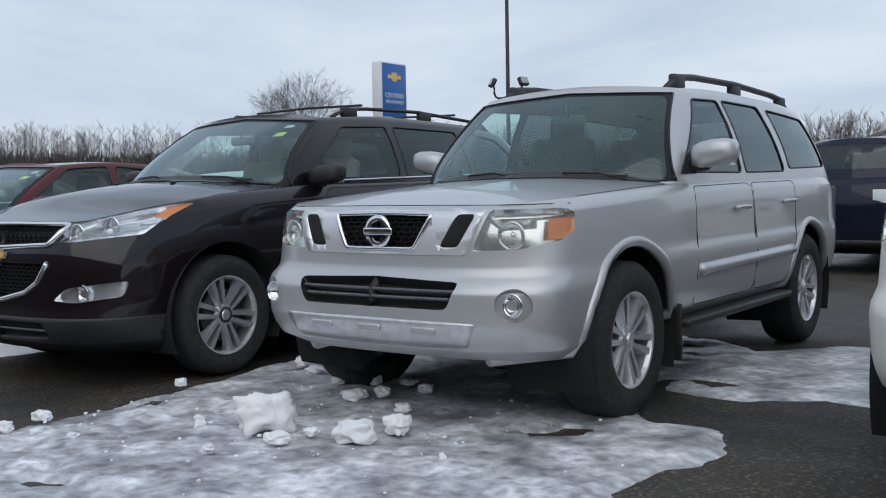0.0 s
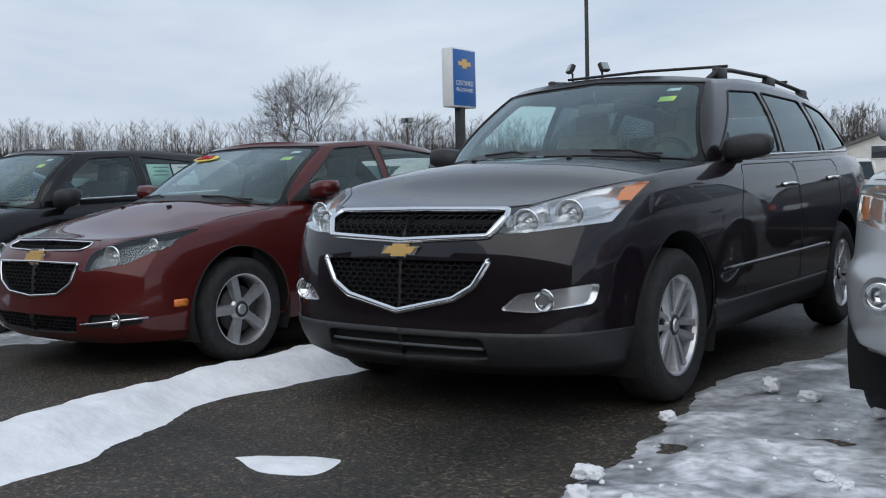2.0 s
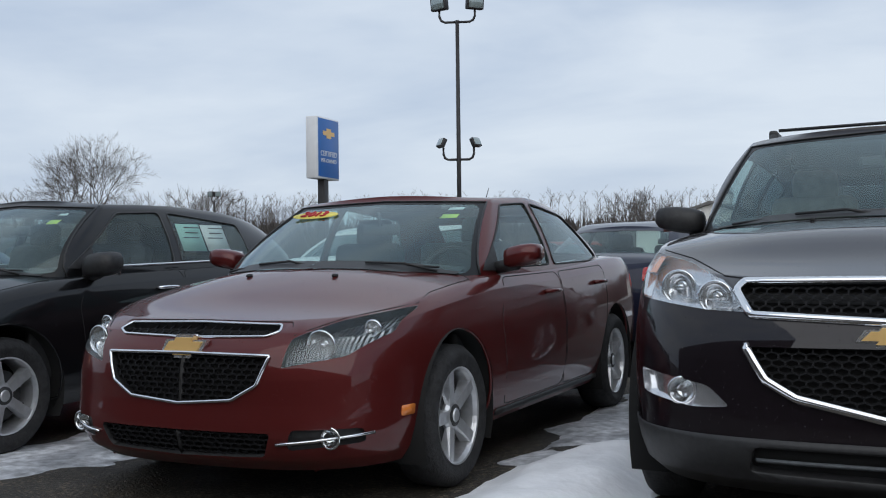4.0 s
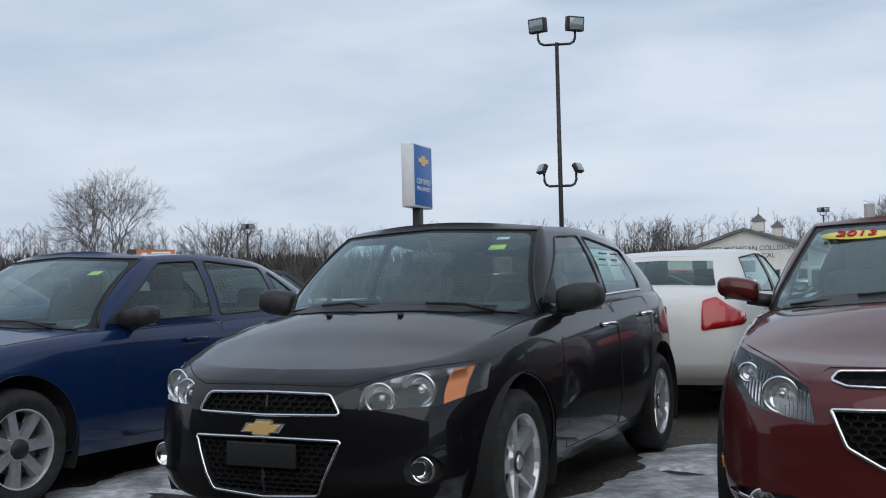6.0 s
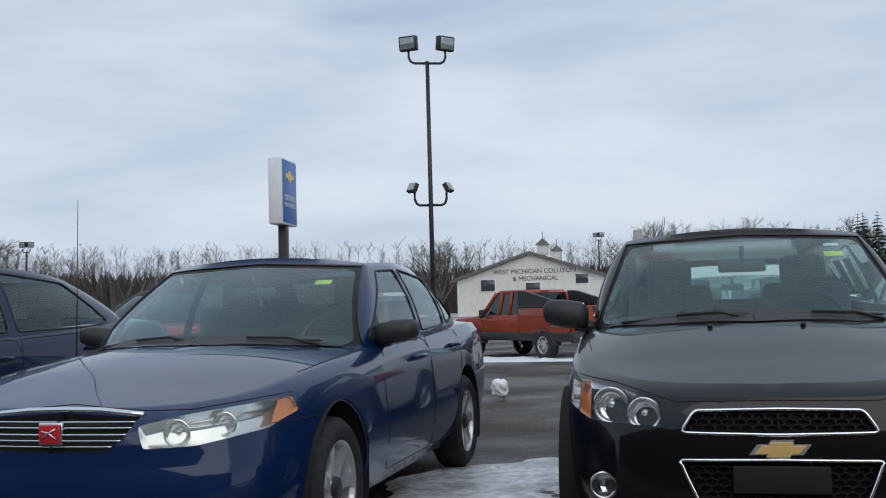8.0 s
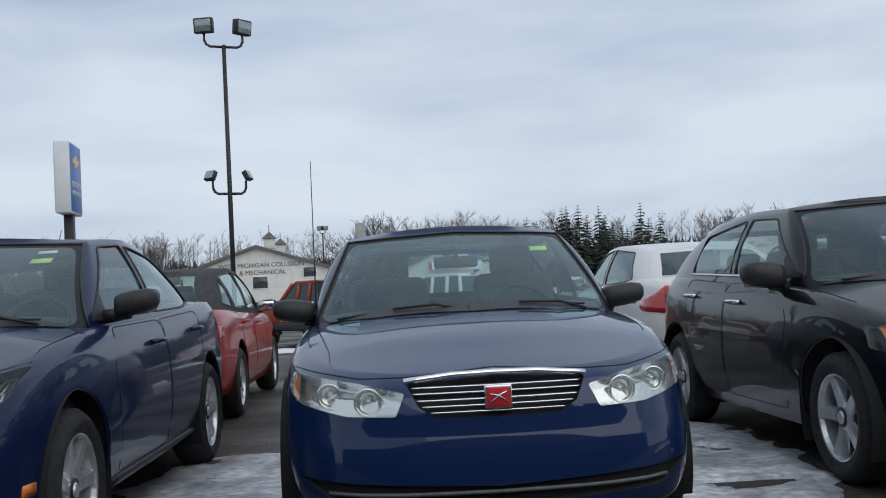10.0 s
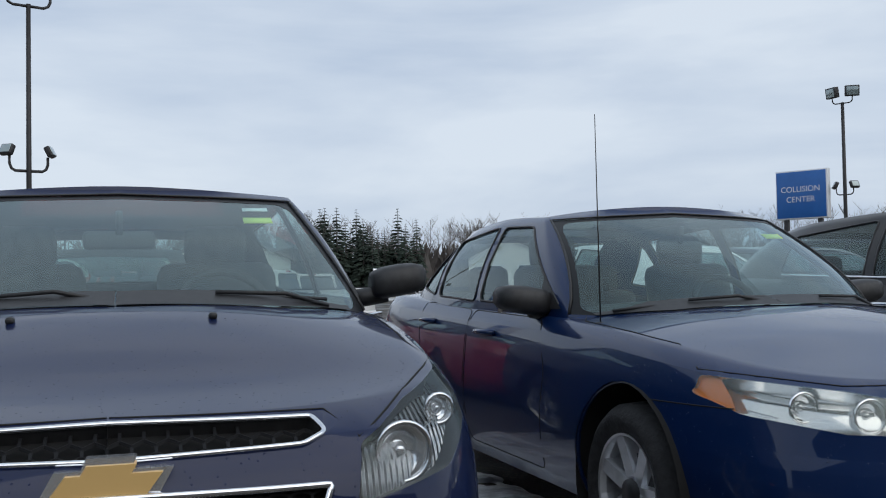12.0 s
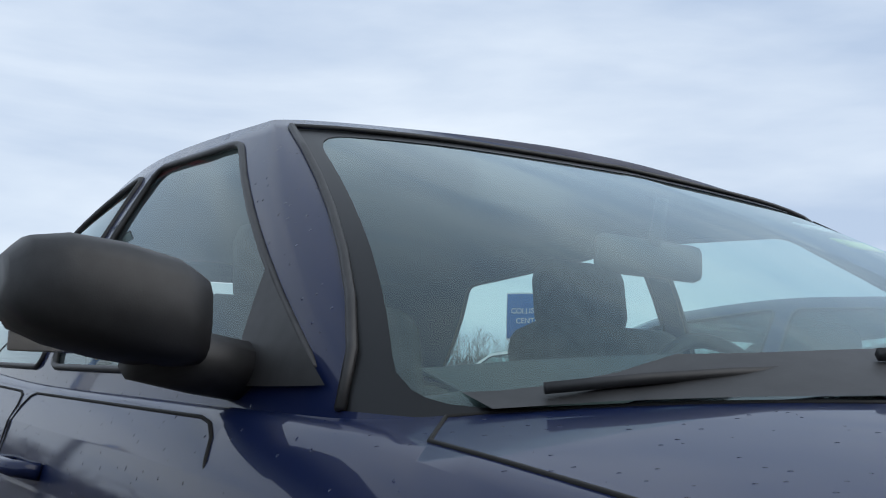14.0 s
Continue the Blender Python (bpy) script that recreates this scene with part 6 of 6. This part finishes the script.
chunk(10.30, 1.12, .125, .085, .08, 1.0, "snow_block", "large block of white snow with a melted underside on ice", .75)
for k, (x, y, r) in enumerate(((10.52, 1.0, .085), (10.80, 1.2, .10), (10.56, 1.78, .065), (10.85, 1.42, .09), (10.16, 1.85, .075), (9.78, 2.1, .06), (9.95, 2.22, .07), (9.82, 2.52, .07), (9.2, 2.36, .08), (10.55, 1.18, .05), (9.24, .62, .045), (9.9, 1.05, .05), (10.24, 1.98, .06), (10.12, 2.32, .06), (9.33, .37, .055), (9.43, 2.24, .07), (9.2, .62, .05), (10.0, .98, .04), (9.06, 1.55, .05), (9.47, .45, .035), (6.62, 1.2, .085), (10.4, .72, .035), (9.7, .5, .04), (11.3, 1.2, .03), (10.05, 1.9, .05), (10.35, 2.2, .05))):
    r *= .66
    chunk(x, y, r * (1 + .3 * math.sin(k * 2.1)), r, r * (.45 + .3 * abs(math.sin(k * 1.7))), 2.0 + k)
chunk(.16, 8.4, .12, .1, .1, 40.0, "snow_chunk", "lone chunk of snow lying on the asphalt")

# crumbs of snow, too many to count
bm = bmesh.new()
rng = random.Random(4)
for _ in range(190):
    x, y = rng.gauss(10.3, .75), rng.gauss(1.0, .75)
    if not (9.2 < x < 12 and -1 < y < 3):
        continue
    r = rng.uniform(.004, .014)
    vs = bmesh.ops.create_icosphere(bm, subdivisions=1, radius=r)["verts"]
    for v in vs:
        v.co = v.co * rng.uniform(.6, 1.3)
        v.co.z *= .6
    bmesh.ops.translate(bm, vec=(x, y, .03 + r * .4), verts=vs)
tagged(part("snow_crumbs", bm, M["snow"], None), "scattered crumbs of white snow on the ice", "snow", "", "stuff")


# ---- lamps and signs ----
def lamp_head(parent, c, yaw, tilt, w, lit):
    bm = bmesh.new()
    box(bm, 0, 0, 0, w, w * .42, w * .8, .03)
    h = part("lamp_head", bm, M["steel"], parent)
    h.location, h.rotation_euler = c, (radians(tilt), 0, radians(yaw))
    bm = bmesh.new()
    box(bm, 0, -w * .215, 0, w * .82, .012, w * .62, .004)
    part("lamp_glass", bm, M["lamp_glass"], h)
    return h


def lamp_post(m, high, low, label, spread=.5, r=.07, w=.5):
    post = thing("lamp_post", m, label, "lamp post", "lot lamp posts")
    bm = bmesh.new()
    tube(bm, [(0, 0, 0), (0, 0, high * .5), (0, 0, high + .05)], r, sides=12, taper=r * .75)
    part("pole", bm, M["steel"], post)
    bm = bmesh.new()
    lathe(bm, [(.0, .5), (.26, .5), (.28, .46), (.28, 0)], "z", 20)
    part("base", bm, M["concrete"], post)
    for z, sp, ww, up in ((high, spread, w, 0), (low, spread * .86, w * .66, 1)):
        if not z:
            continue
        for sx in (1, -1):
            bm = bmesh.new()
            tube(bm, [(0, 0, z), (sx * sp * .7, 0, z), (sx * sp * .9, 0, z + .05), (sx * sp, 0, z + .16), (sx * sp, 0, z + .34)], .035, sides=8)
            arm = part("arm", bm, M["steel"], post)
            lamp_head(arm, (sx * sp * (1.0 + .12 * up), 0, z + .34 + ww * .4), 28 * sx * (1 + up), 8 - 34 * up, ww, up)
    return post


lamp_post(pose(-4.35, 23.23, LOW, 0, 0, 20), 7.70 - LOW, 3.83 - LOW, "tall dark lot lamp post with two pairs of floodlights")
lamp_post(pose(36.25, 44.7, -.31, 0, 0, -60), 11.0, 5.9, "dark lot lamp post beside the blue sign", .55, .12, .75)
lamp_post(pose(-43.3, 60, 0, 0, 0, 30), 5.7, 0, "far lamp post with twin heads", .25, .09, .5)
lamp_post(pose(-7.1, 108, 0, 0, 0, 0), 7.8, 0, "far lamp post behind the workshop", .3, .10, .6)

sign = thing("pylon_sign", pose(-8.14, 22.08, -.05, 0, 0, 5), "blue dealership pylon sign with a gold emblem and white letters", "sign")
bm = bmesh.new()
box(bm, 0, 0, 4.295, .37, 1.32, 1.76, .03)
cab_box = part("sign_box", bm, M["sign_white"], sign)
for sx in (1, -1):
    bm = bmesh.new()
    box(bm, sx * .188, 0, 4.295, .012, 1.22, 1.66, .004)
    part("sign_face", bm, M["sign_blue"], cab_box)
    bm = bmesh.new()
    a, b, c = .34, .14, .13
    prism(bm, [(-a, .06), (-c, .06), (-c, b), (c, b), (c, .06), (a, .06), (a, -.06), (c, -.06), (c, -b), (-c, -b), (-c, -.06), (-a, -.06)], (1, 2), sx * .192, sx * .205)
    bmesh.ops.translate(bm, vec=(0, 0, 4.72), verts=bm.verts[:])
    part("emblem", bm, M["gold"], cab_box, smooth=False)
    text_part("lettering", "CERTIFIED", .21, M["sign_white"], cab_box, (sx * .198, 0, 4.13), (90, 0, 90 * sx))
    text_part("lettering", "PRE-OWNED", .16, M["sign_white"], cab_box, (sx * .198, 0, 3.93), (90, 0, 90 * sx))
bm = bmesh.new()
box(bm, 0, 0, 1.52, .22, .26, 3.9, .015)
part("column", bm, M["steel"], sign)

coll = thing("collision_sign", pose(35.0, 46.7, -.25, 0, 0, -62), "blue sign with white letters in a white frame", "sign")
bm = bmesh.new()
box(bm, 0, 0, 6.0, 3.07, .4, 2.8, .04)
cbx = part("sign_box", bm, M["sign_white"], coll)
bm = bmesh.new()
box(bm, -.02, -.205, 6.0, 2.92, .02, 2.64, .006)
part("sign_face", bm, M["sign_blue"], cbx)
text_part("lettering", "COLLISION", .46, M["sign_white"], cbx, (-.06, -.222, 6.3), (90, 0, 0))
text_part("lettering", "CENTER", .46, M["sign_white"], cbx, (-.06, -.222, 5.72), (90, 0, 0))
for sx in (-1.0, 1.0):
    bm = bmesh.new()
    box(bm, sx, 0, 2.35, .25, .25, 4.75, .02)
    part("post", bm, M["steel"], coll)

board = thing("billboard", pose(-80.6, 90, -.7, 0, 0, 40), "orange roadside billboard with a dark edge", "billboard")
bm = bmesh.new()
box(bm, 0.4, 0, 6.2, 4.4, .5, 2.2, .05)
part("panel", bm, M["billboard"], board)
bm = bmesh.new()
box(bm, -2.35, 0, 6.2, 1.0, .5, 2.4, .05)
part("panel_end", bm, M["steel"], board)
bm = bmesh.new()
lathe(bm, [(0, -.03), (.62, -.03), (.62, .03), (0, .03)], "y", 24, centre=(-.9, -.27, 6.35))
part("panel_picture", bm, M["sign_white"], board)
for k, (x, z, w) in enumerate(((1.0, 6.95, 2.2), (1.2, 6.5, 2.2), (1.2, 6.05, 2.0), (.4, 5.4, 3.6))):
    bm = bmesh.new()
    box(bm, x, -.26, z, w, .04, .2, .01)
    part("print_bar", bm, M["sign_white"], board)
for x in (-1.3, 1.9):
    bm = bmesh.new()
    tube(bm, [(x, 0, 0), (x, 0, 5.2)], .15)
    part("post", bm, M["steel"], board)


# ---- far buildings ----
def gable_house(name, m, half, deep, eave, apex, label, wall="siding"):
    house = thing(name, m, label, "building", "buildings across the road")
    bm = bmesh.new()
    prism(bm, [(-half, 0), (half, 0), (half, eave), (0, apex), (-half, eave)], (0, 2), 0, deep)
    part("wall", bm, M[wall], house, smooth=False)
    for sx in (1, -1):
        bm = bmesh.new()
        o = .5
        dz = (apex - eave) / half
        prism(bm, [(0, apex + .02), (sx * (half + o), eave - dz * o + .02), (sx * (half + o), eave - dz * o + .32), (0, apex + .32)], (0, 2), -.5, deep + .5)
        part("roof", bm, M["shingle"], house, smooth=False)
    return house


def house_window(house, x, z, w, h):
    bm = bmesh.new()
    box(bm, x, -.03, z, w + .16, .08, h + .16, .02)
    win = part("window", bm, M["sign_white"], house)
    bm = bmesh.new()
    box(bm, x, -.06, z, w, .06, h, .01)
    part("pane", bm, M["pane"], win)


shop = gable_house("workshop", pose(-12.7, 95, 0), 7.3, 34, 3.5, 5.9, "cream gabled workshop with grey roof, cupolas and black lettering")
house_window(shop, -4.2, 3.0, 1.4, 1.1)
house_window(shop, .25, 2.6, 1.4, 1.1)
house_window(shop, 5.0, 3.4, 1.2, .9)
text_part("lettering", "WEST MICHIGAN COLLISION", .62, M["ink"], shop, (.4, -.03, 4.25), (90, 0, 0))
text_part("lettering", "& MECHANICAL", .62, M["ink"], shop, (.5, -.03, 3.55), (90, 0, 0))
for y in (1.5, 14.0):
    bm = bmesh.new()
    box(bm, 1.1 if y < 5 else .9, y, 6.35, 1.0, 1.0, 1.0, .02)
    cup = part("cupola", bm, M["siding"], shop)
    bm = bmesh.new()
    bmesh.ops.create_cone(bm, cap_ends=True, segments=4, radius1=.95, radius2=.02, depth=.7, matrix=Matrix.Translation((1.1 if y < 5 else .9, y, 7.2)) @ Matrix.Rotation(radians(45), 4, "Z"))
    part("cupola_roof", bm, M["shingle"], cup, smooth=False)
    bm = bmesh.new()
    tube(bm, [(1.1 if y < 5 else .9, y, 7.5), (1.1 if y < 5 else .9, y, 8.2)], .03)
    part("finial", bm, M["steel"], cup)
bm = bmesh.new()
lathe(bm, [(0, 9.2), (.55, 9.2), (.55, 4)], "z", 18, centre=(9.5, 20, 0))
part("flue", bm, M["concrete"], shop)

salon = gable_house("salon", pose(8.4, 97, 0), 5.6, 20, 3.6, 6.0, "cream gabled salon with a black name board")
gable_part = gable_house("cafe", pose(4.4, 93.5, 0), 3.6, 8, 2.9, 4.6, "low cream gabled shop with red and white striped awning")
aw = thing("awning", pose(5.2, 93.45, 0), "red and white striped shop awning", "awning")
for k in range(12):
    bm = bmesh.new()
    prism(bm, [(0, 3.75), (-.9, 3.05), (-.9, 2.95), (0, 3.0)], (1, 2), -1.5 + k * .25, -1.5 + (k + 1) * .25)
    part("stripe", bm, M["awning_red"] if k % 2 == 0 else M["sign_white"], aw, smooth=False)
for k in range(3):
    house_window(gable_part, -1.9 + k * 1.9, 1.6, 1.5, 1.1)
small = gable_house("house", pose(36.5, 96, 0, 0, 0, -22), 4.2, 10, 3.6, 5.6, "small pale house with a grey gabled roof")
house_window(small, -1.4, 2.2, 1.2, 1.1)
house_window(small, 1.6, 2.2, 1.2, 1.1)
nb = thing("name_board", pose(9.9, 96.93, 0), "black shop board with white letters", "sign")
bm = bmesh.new()
box(bm, 0, -.06, 4.2, 2.6, .1, 1.25, .02)
part("board", bm, M["ink"], nb)
text_part("lettering", "HAIR", .5, M["sign_white"], nb, (0, -.12, 4.45), (90, 0, 0))
text_part("lettering", "TAYLOR", .5, M["sign_white"], nb, (0, -.12, 3.93), (90, 0, 0))
rs = thing("roadside_sign", pose(7.6, 88, 0), "small blue and white roadside shop sign", "sign")
bm = bmesh.new()
box(bm, 0, 0, 4.3, 1.1, .2, 1.5, .03)
part("panel", bm, M["sign_blue"], rs)
bm = bmesh.new()
box(bm, 0, 0, 3.1, 1.3, .2, .8, .03)
part("lower_panel", bm, M["sign_white"], rs)
bm = bmesh.new()
box(bm, 0, .0, 1.4, .2, .18, 2.8, .02)
part("post", bm, M["steel"], rs)


# ---- trees ----
def grow(bm, base, direction, length, radius, depth, rng, spread, sides):
    d = direction.normalized()
    p = base.copy()
    pts, n = [p.copy()], 3
    for i in range(n):
        d = (d + Vector((rng.gauss(0, .12), rng.gauss(0, .12), .02))).normalized()
        p = p + d * length / n
        pts.append(p.copy())
    tube(bm, pts, radius, sides=sides, taper=radius * .62)
    if depth == 0:
        return
    kids = 3 if depth > 1 else 5
    for k in range(kids):
        a = rng.uniform(0, math.tau)
        side = d.orthogonal().normalized()
        side.rotate(Matrix.Rotation(a, 3, d))
        nd = (d + side * rng.uniform(.5, 1.0) * spread + Vector((0, 0, .06))).normalized()
        at = pts[-1] if k == 0 else pts[rng.choice((2, 2, 3))]
        grow(bm, at, nd, length * rng.uniform(.62, .84), radius * .60, depth - 1, rng, spread, 3)


def bare_tree(name, m, height, seed, label, depth=5, spread=.62, thick=.022, group="bare trees", lean=.85):
    """A leafless tree: trunk and limbs, and a crown of fine twigs."""
    rng = random.Random(seed)
    tree = thing(name, m, label, "tree", group)
    bm = bmesh.new()
    fork = height * .16
    tube(bm, [(0, 0, -.05), (0, 0, fork * .5), (.05, 0, fork)], height * thick, sides=8, taper=height * thick * .8)
    part("trunk", bm, M["bark"], tree)
    bm = bmesh.new()
    for k in range(5):
        a = k * math.tau / 5 + rng.uniform(-.3, .3)
        up = Vector((math.cos(a) * lean, math.sin(a) * lean, 1.0)) if k else Vector((0, 0, 1))
        grow(bm, Vector((0, 0, fork * rng.uniform(.8, 1))), up, height * .245, height * thick * .55, depth - 1, rng, spread, 5)
    part("crown", bm, M["bark"], tree)
    return tree


bare_tree("oak", pose(-97.5, 100.5, 0), 20.5, 3, "large spreading leafless tree with fine twigs", 7, .80, .015, lean=.75)
bare_tree("tree", pose(-84, 108, 0), 14, 5, "smaller leafless tree behind the billboard")
t_a = bare_tree("tree", pose(-30, 130, 0), 12, 8, "leafless roadside tree at the edge of the woods")
t_b = bare_tree("tree", pose(-2, 125, 0), 13, 12, "leafless tree behind the workshop roof")
t_c = bare_tree("tree", pose(12, 128, 0), 14, 14, "leafless tree rising behind the shops", 6, .6)
for x, y, s, src in ((3, 132, 1.0, t_c), (20, 130, .95, t_c), (29, 126, .8, t_b), (-46, 118, .8, t_a), (48, 130, .9, t_c), (60, 128, .9, t_b), (-112, 128, .8, t_a), (9, 124, .85, t_a), (75, 120, .9, t_c)):
    copy_thing(src, pose(x, y, 0, 0, 0, x * 7) @ Matrix.Scale(s, 4))


def conifer(m, height, seed):
    rng = random.Random(seed)
    tree = thing("spruce", m, "dark green spruce with ragged drooping branches", "tree", "spruces")
    bm = bmesh.new()
    tube(bm, [(0, 0, 0), (0, 0, height * .97)], height * .018, sides=6, taper=.02)
    part("trunk", bm, M["bark"], tree)
    bm = bmesh.new()
    z = height * .10
    while z < height * .98:
        t = z / height
        R = height * .24 * (1 - t) ** .85 + .12
        for k in range(9):
            a = rng.uniform(0, math.tau)
            r = R * rng.uniform(.6, 1.15)
            tip = Vector((math.cos(a) * r, math.sin(a) * r, z - r * rng.uniform(.15, .4)))
            side = Vector((-math.sin(a), math.cos(a), 0)) * r * .22
            root = Vector((0, 0, z))
            mid = root.lerp(tip, .6)
            vs = [bm.verts.new(v) for v in (root, mid + side + Vector((0, 0, -.05 * r)), tip, mid - side + Vector((0, 0, -.05 * r)), mid + Vector((0, 0, .12 * r)))]
            for q in ((0, 1, 4), (1, 2, 4), (2, 3, 4), (3, 0, 4)):
                bm.faces.new([vs[i] for i in q])
        z += height * .035
    part("crown", bm, M["needles"], tree, smooth=False)
    return tree


sp = [conifer(pose(17, 112, 0), 8.5, 1), conifer(pose(21, 115, 0), 9.5, 2)]
rng = random.Random(9)
for k in range(34):
    x = 14 + k * .52 + rng.uniform(-.5, .5)
    copy_thing(sp[k % 2], pose(x, 114 + rng.uniform(-4, 9), 0, 0, 0, rng.uniform(0, 360)) @ Matrix.Scale(rng.uniform(.72, 1.08), 4))
for x, y, s in ((-3.0, 112, .85), (-1.5, 110, .7), (1.2, 115, .9), (-55, 112, .55), (-58, 112, .5), (14, 104, .85)):
    copy_thing(sp[0], pose(x, y, 0, 0, 0, x * 31) @ Matrix.Scale(s, 4))


def woods():
    """The far belt of leafless woods, one sheet of countless stems and twigs."""
    rng = random.Random(21)
    bm = bmesh.new()
    def stem(x, y, h):
        lean = Vector((rng.gauss(0, .05), rng.gauss(0, .05), 1))
        base = Vector((x, y, -.1))
        tube(bm, [base, base + lean * h * .92], .0075 * h, sides=3, taper=.015)
        for _ in range(15):
            t = rng.uniform(.22, .9)
            a = rng.uniform(0, math.tau)
            ln = h * rng.uniform(.14, .30) * (1.15 - t * .8)
            st = base + lean * h * t
            d = Vector((math.cos(a) * .75, math.sin(a) * .75, .8)) * ln
            spike(st, st + d, .0032 * h)
            for _ in range(4):
                b = rng.uniform(0, math.tau)
                q = st + d * rng.uniform(.3, .95)
                spike(q, q + Vector((math.cos(b) * .7, math.sin(b) * .7, .8)) * ln * .5, .002 * h)

    def spike(a, b, r):
        """A tapering twig of three sides."""
        vs = [bm.verts.new(a + Vector((math.cos(k * 2.094) * r, math.sin(k * 2.094) * r, 0))) for k in range(3)]
        tip = bm.verts.new(b)
        for k in range(3):
            bm.faces.new((vs[k], vs[(k + 1) % 3], tip))

    line = [(-330, 40), (-260, 105), (-180, 135), (-110, 150), (-60, 150), (-20, 155), (30, 160), (90, 150), (160, 110), (230, 40)]
    for (ax, ay), (bx, by) in zip(line, line[1:]):
        n = int(math.dist((ax, ay), (bx, by)) * 3.4)
        for k in range(n):
            t = rng.random()
            x, y = ax + (bx - ax) * t + rng.gauss(0, 3), ay + (by - ay) * t + rng.gauss(0, 5)
            dist = math.hypot(x - 3, y)
            stem(x, y, dist * rng.uniform(.055, .078))
    return tagged(part("woods", bm, M["bark"], None), "belt of bare grey-brown woods along the horizon", "woods", "", "stuff")


woods()


def brush():
    """Low scrub at the foot of the woods."""
    rng = random.Random(5)
    bm = bmesh.new()
    line = [(-320, 45), (-250, 100), (-170, 128), (-110, 140), (-60, 140), (-20, 146), (30, 150), (90, 142), (160, 105), (230, 40)]
    for (ax, ay), (bx, by) in zip(line, line[1:]):
        n = int(math.dist((ax, ay), (bx, by)) * 14)
        for k in range(n):
            t = rng.random()
            x, y = ax + (bx - ax) * t + rng.gauss(0, 3), ay + (by - ay) * t + rng.gauss(0, 3)
            h = math.hypot(x - 3, y) * rng.uniform(.018, .05)
            for _ in range(3):
                a = rng.uniform(0, math.tau)
                w = h * .10
                d = Vector((math.cos(a) * .45, math.sin(a) * .45, 1)) * h
                o = Vector((x, y, 0))
                vs = [bm.verts.new(v) for v in (o + Vector((-w, 0, 0)), o + Vector((w, 0, 0)), o + d + Vector((0, 0, 0)), o + Vector((0, w, 0)))]
                bm.faces.new((vs[0], vs[1], vs[2]))
                bm.faces.new((vs[1], vs[3], vs[2]))
                bm.faces.new((vs[3], vs[0], vs[2]))
    return tagged(part("brush", bm, M["brush"], None, "", False), "tangle of low leafless scrub under the woods", "brush", "", "stuff")


brush()
# winter verge beyond the lot
bm = bmesh.new()
bm.faces.new([bm.verts.new(v) for v in ((-600, 58, .02), (600, 58, .02), (600, 700, .02), (-600, 700, .02))])
tagged(part("verge", bm, M["verge"], None), "dead grass verge with patches of old snow", "verge", "", "structure")
# unseen plain wall added behind the walk: closes the lot, darkens the paint's reflections
bm = bmesh.new()
box(bm, 4, -20, 3.7, 95, .4, 7.4, .02)
tagged(part("unseen_wall_south", bm, M["dark_wall"], None), "plain dark wall added unseen behind the lot to darken paint reflections", "wall", "", "structure")
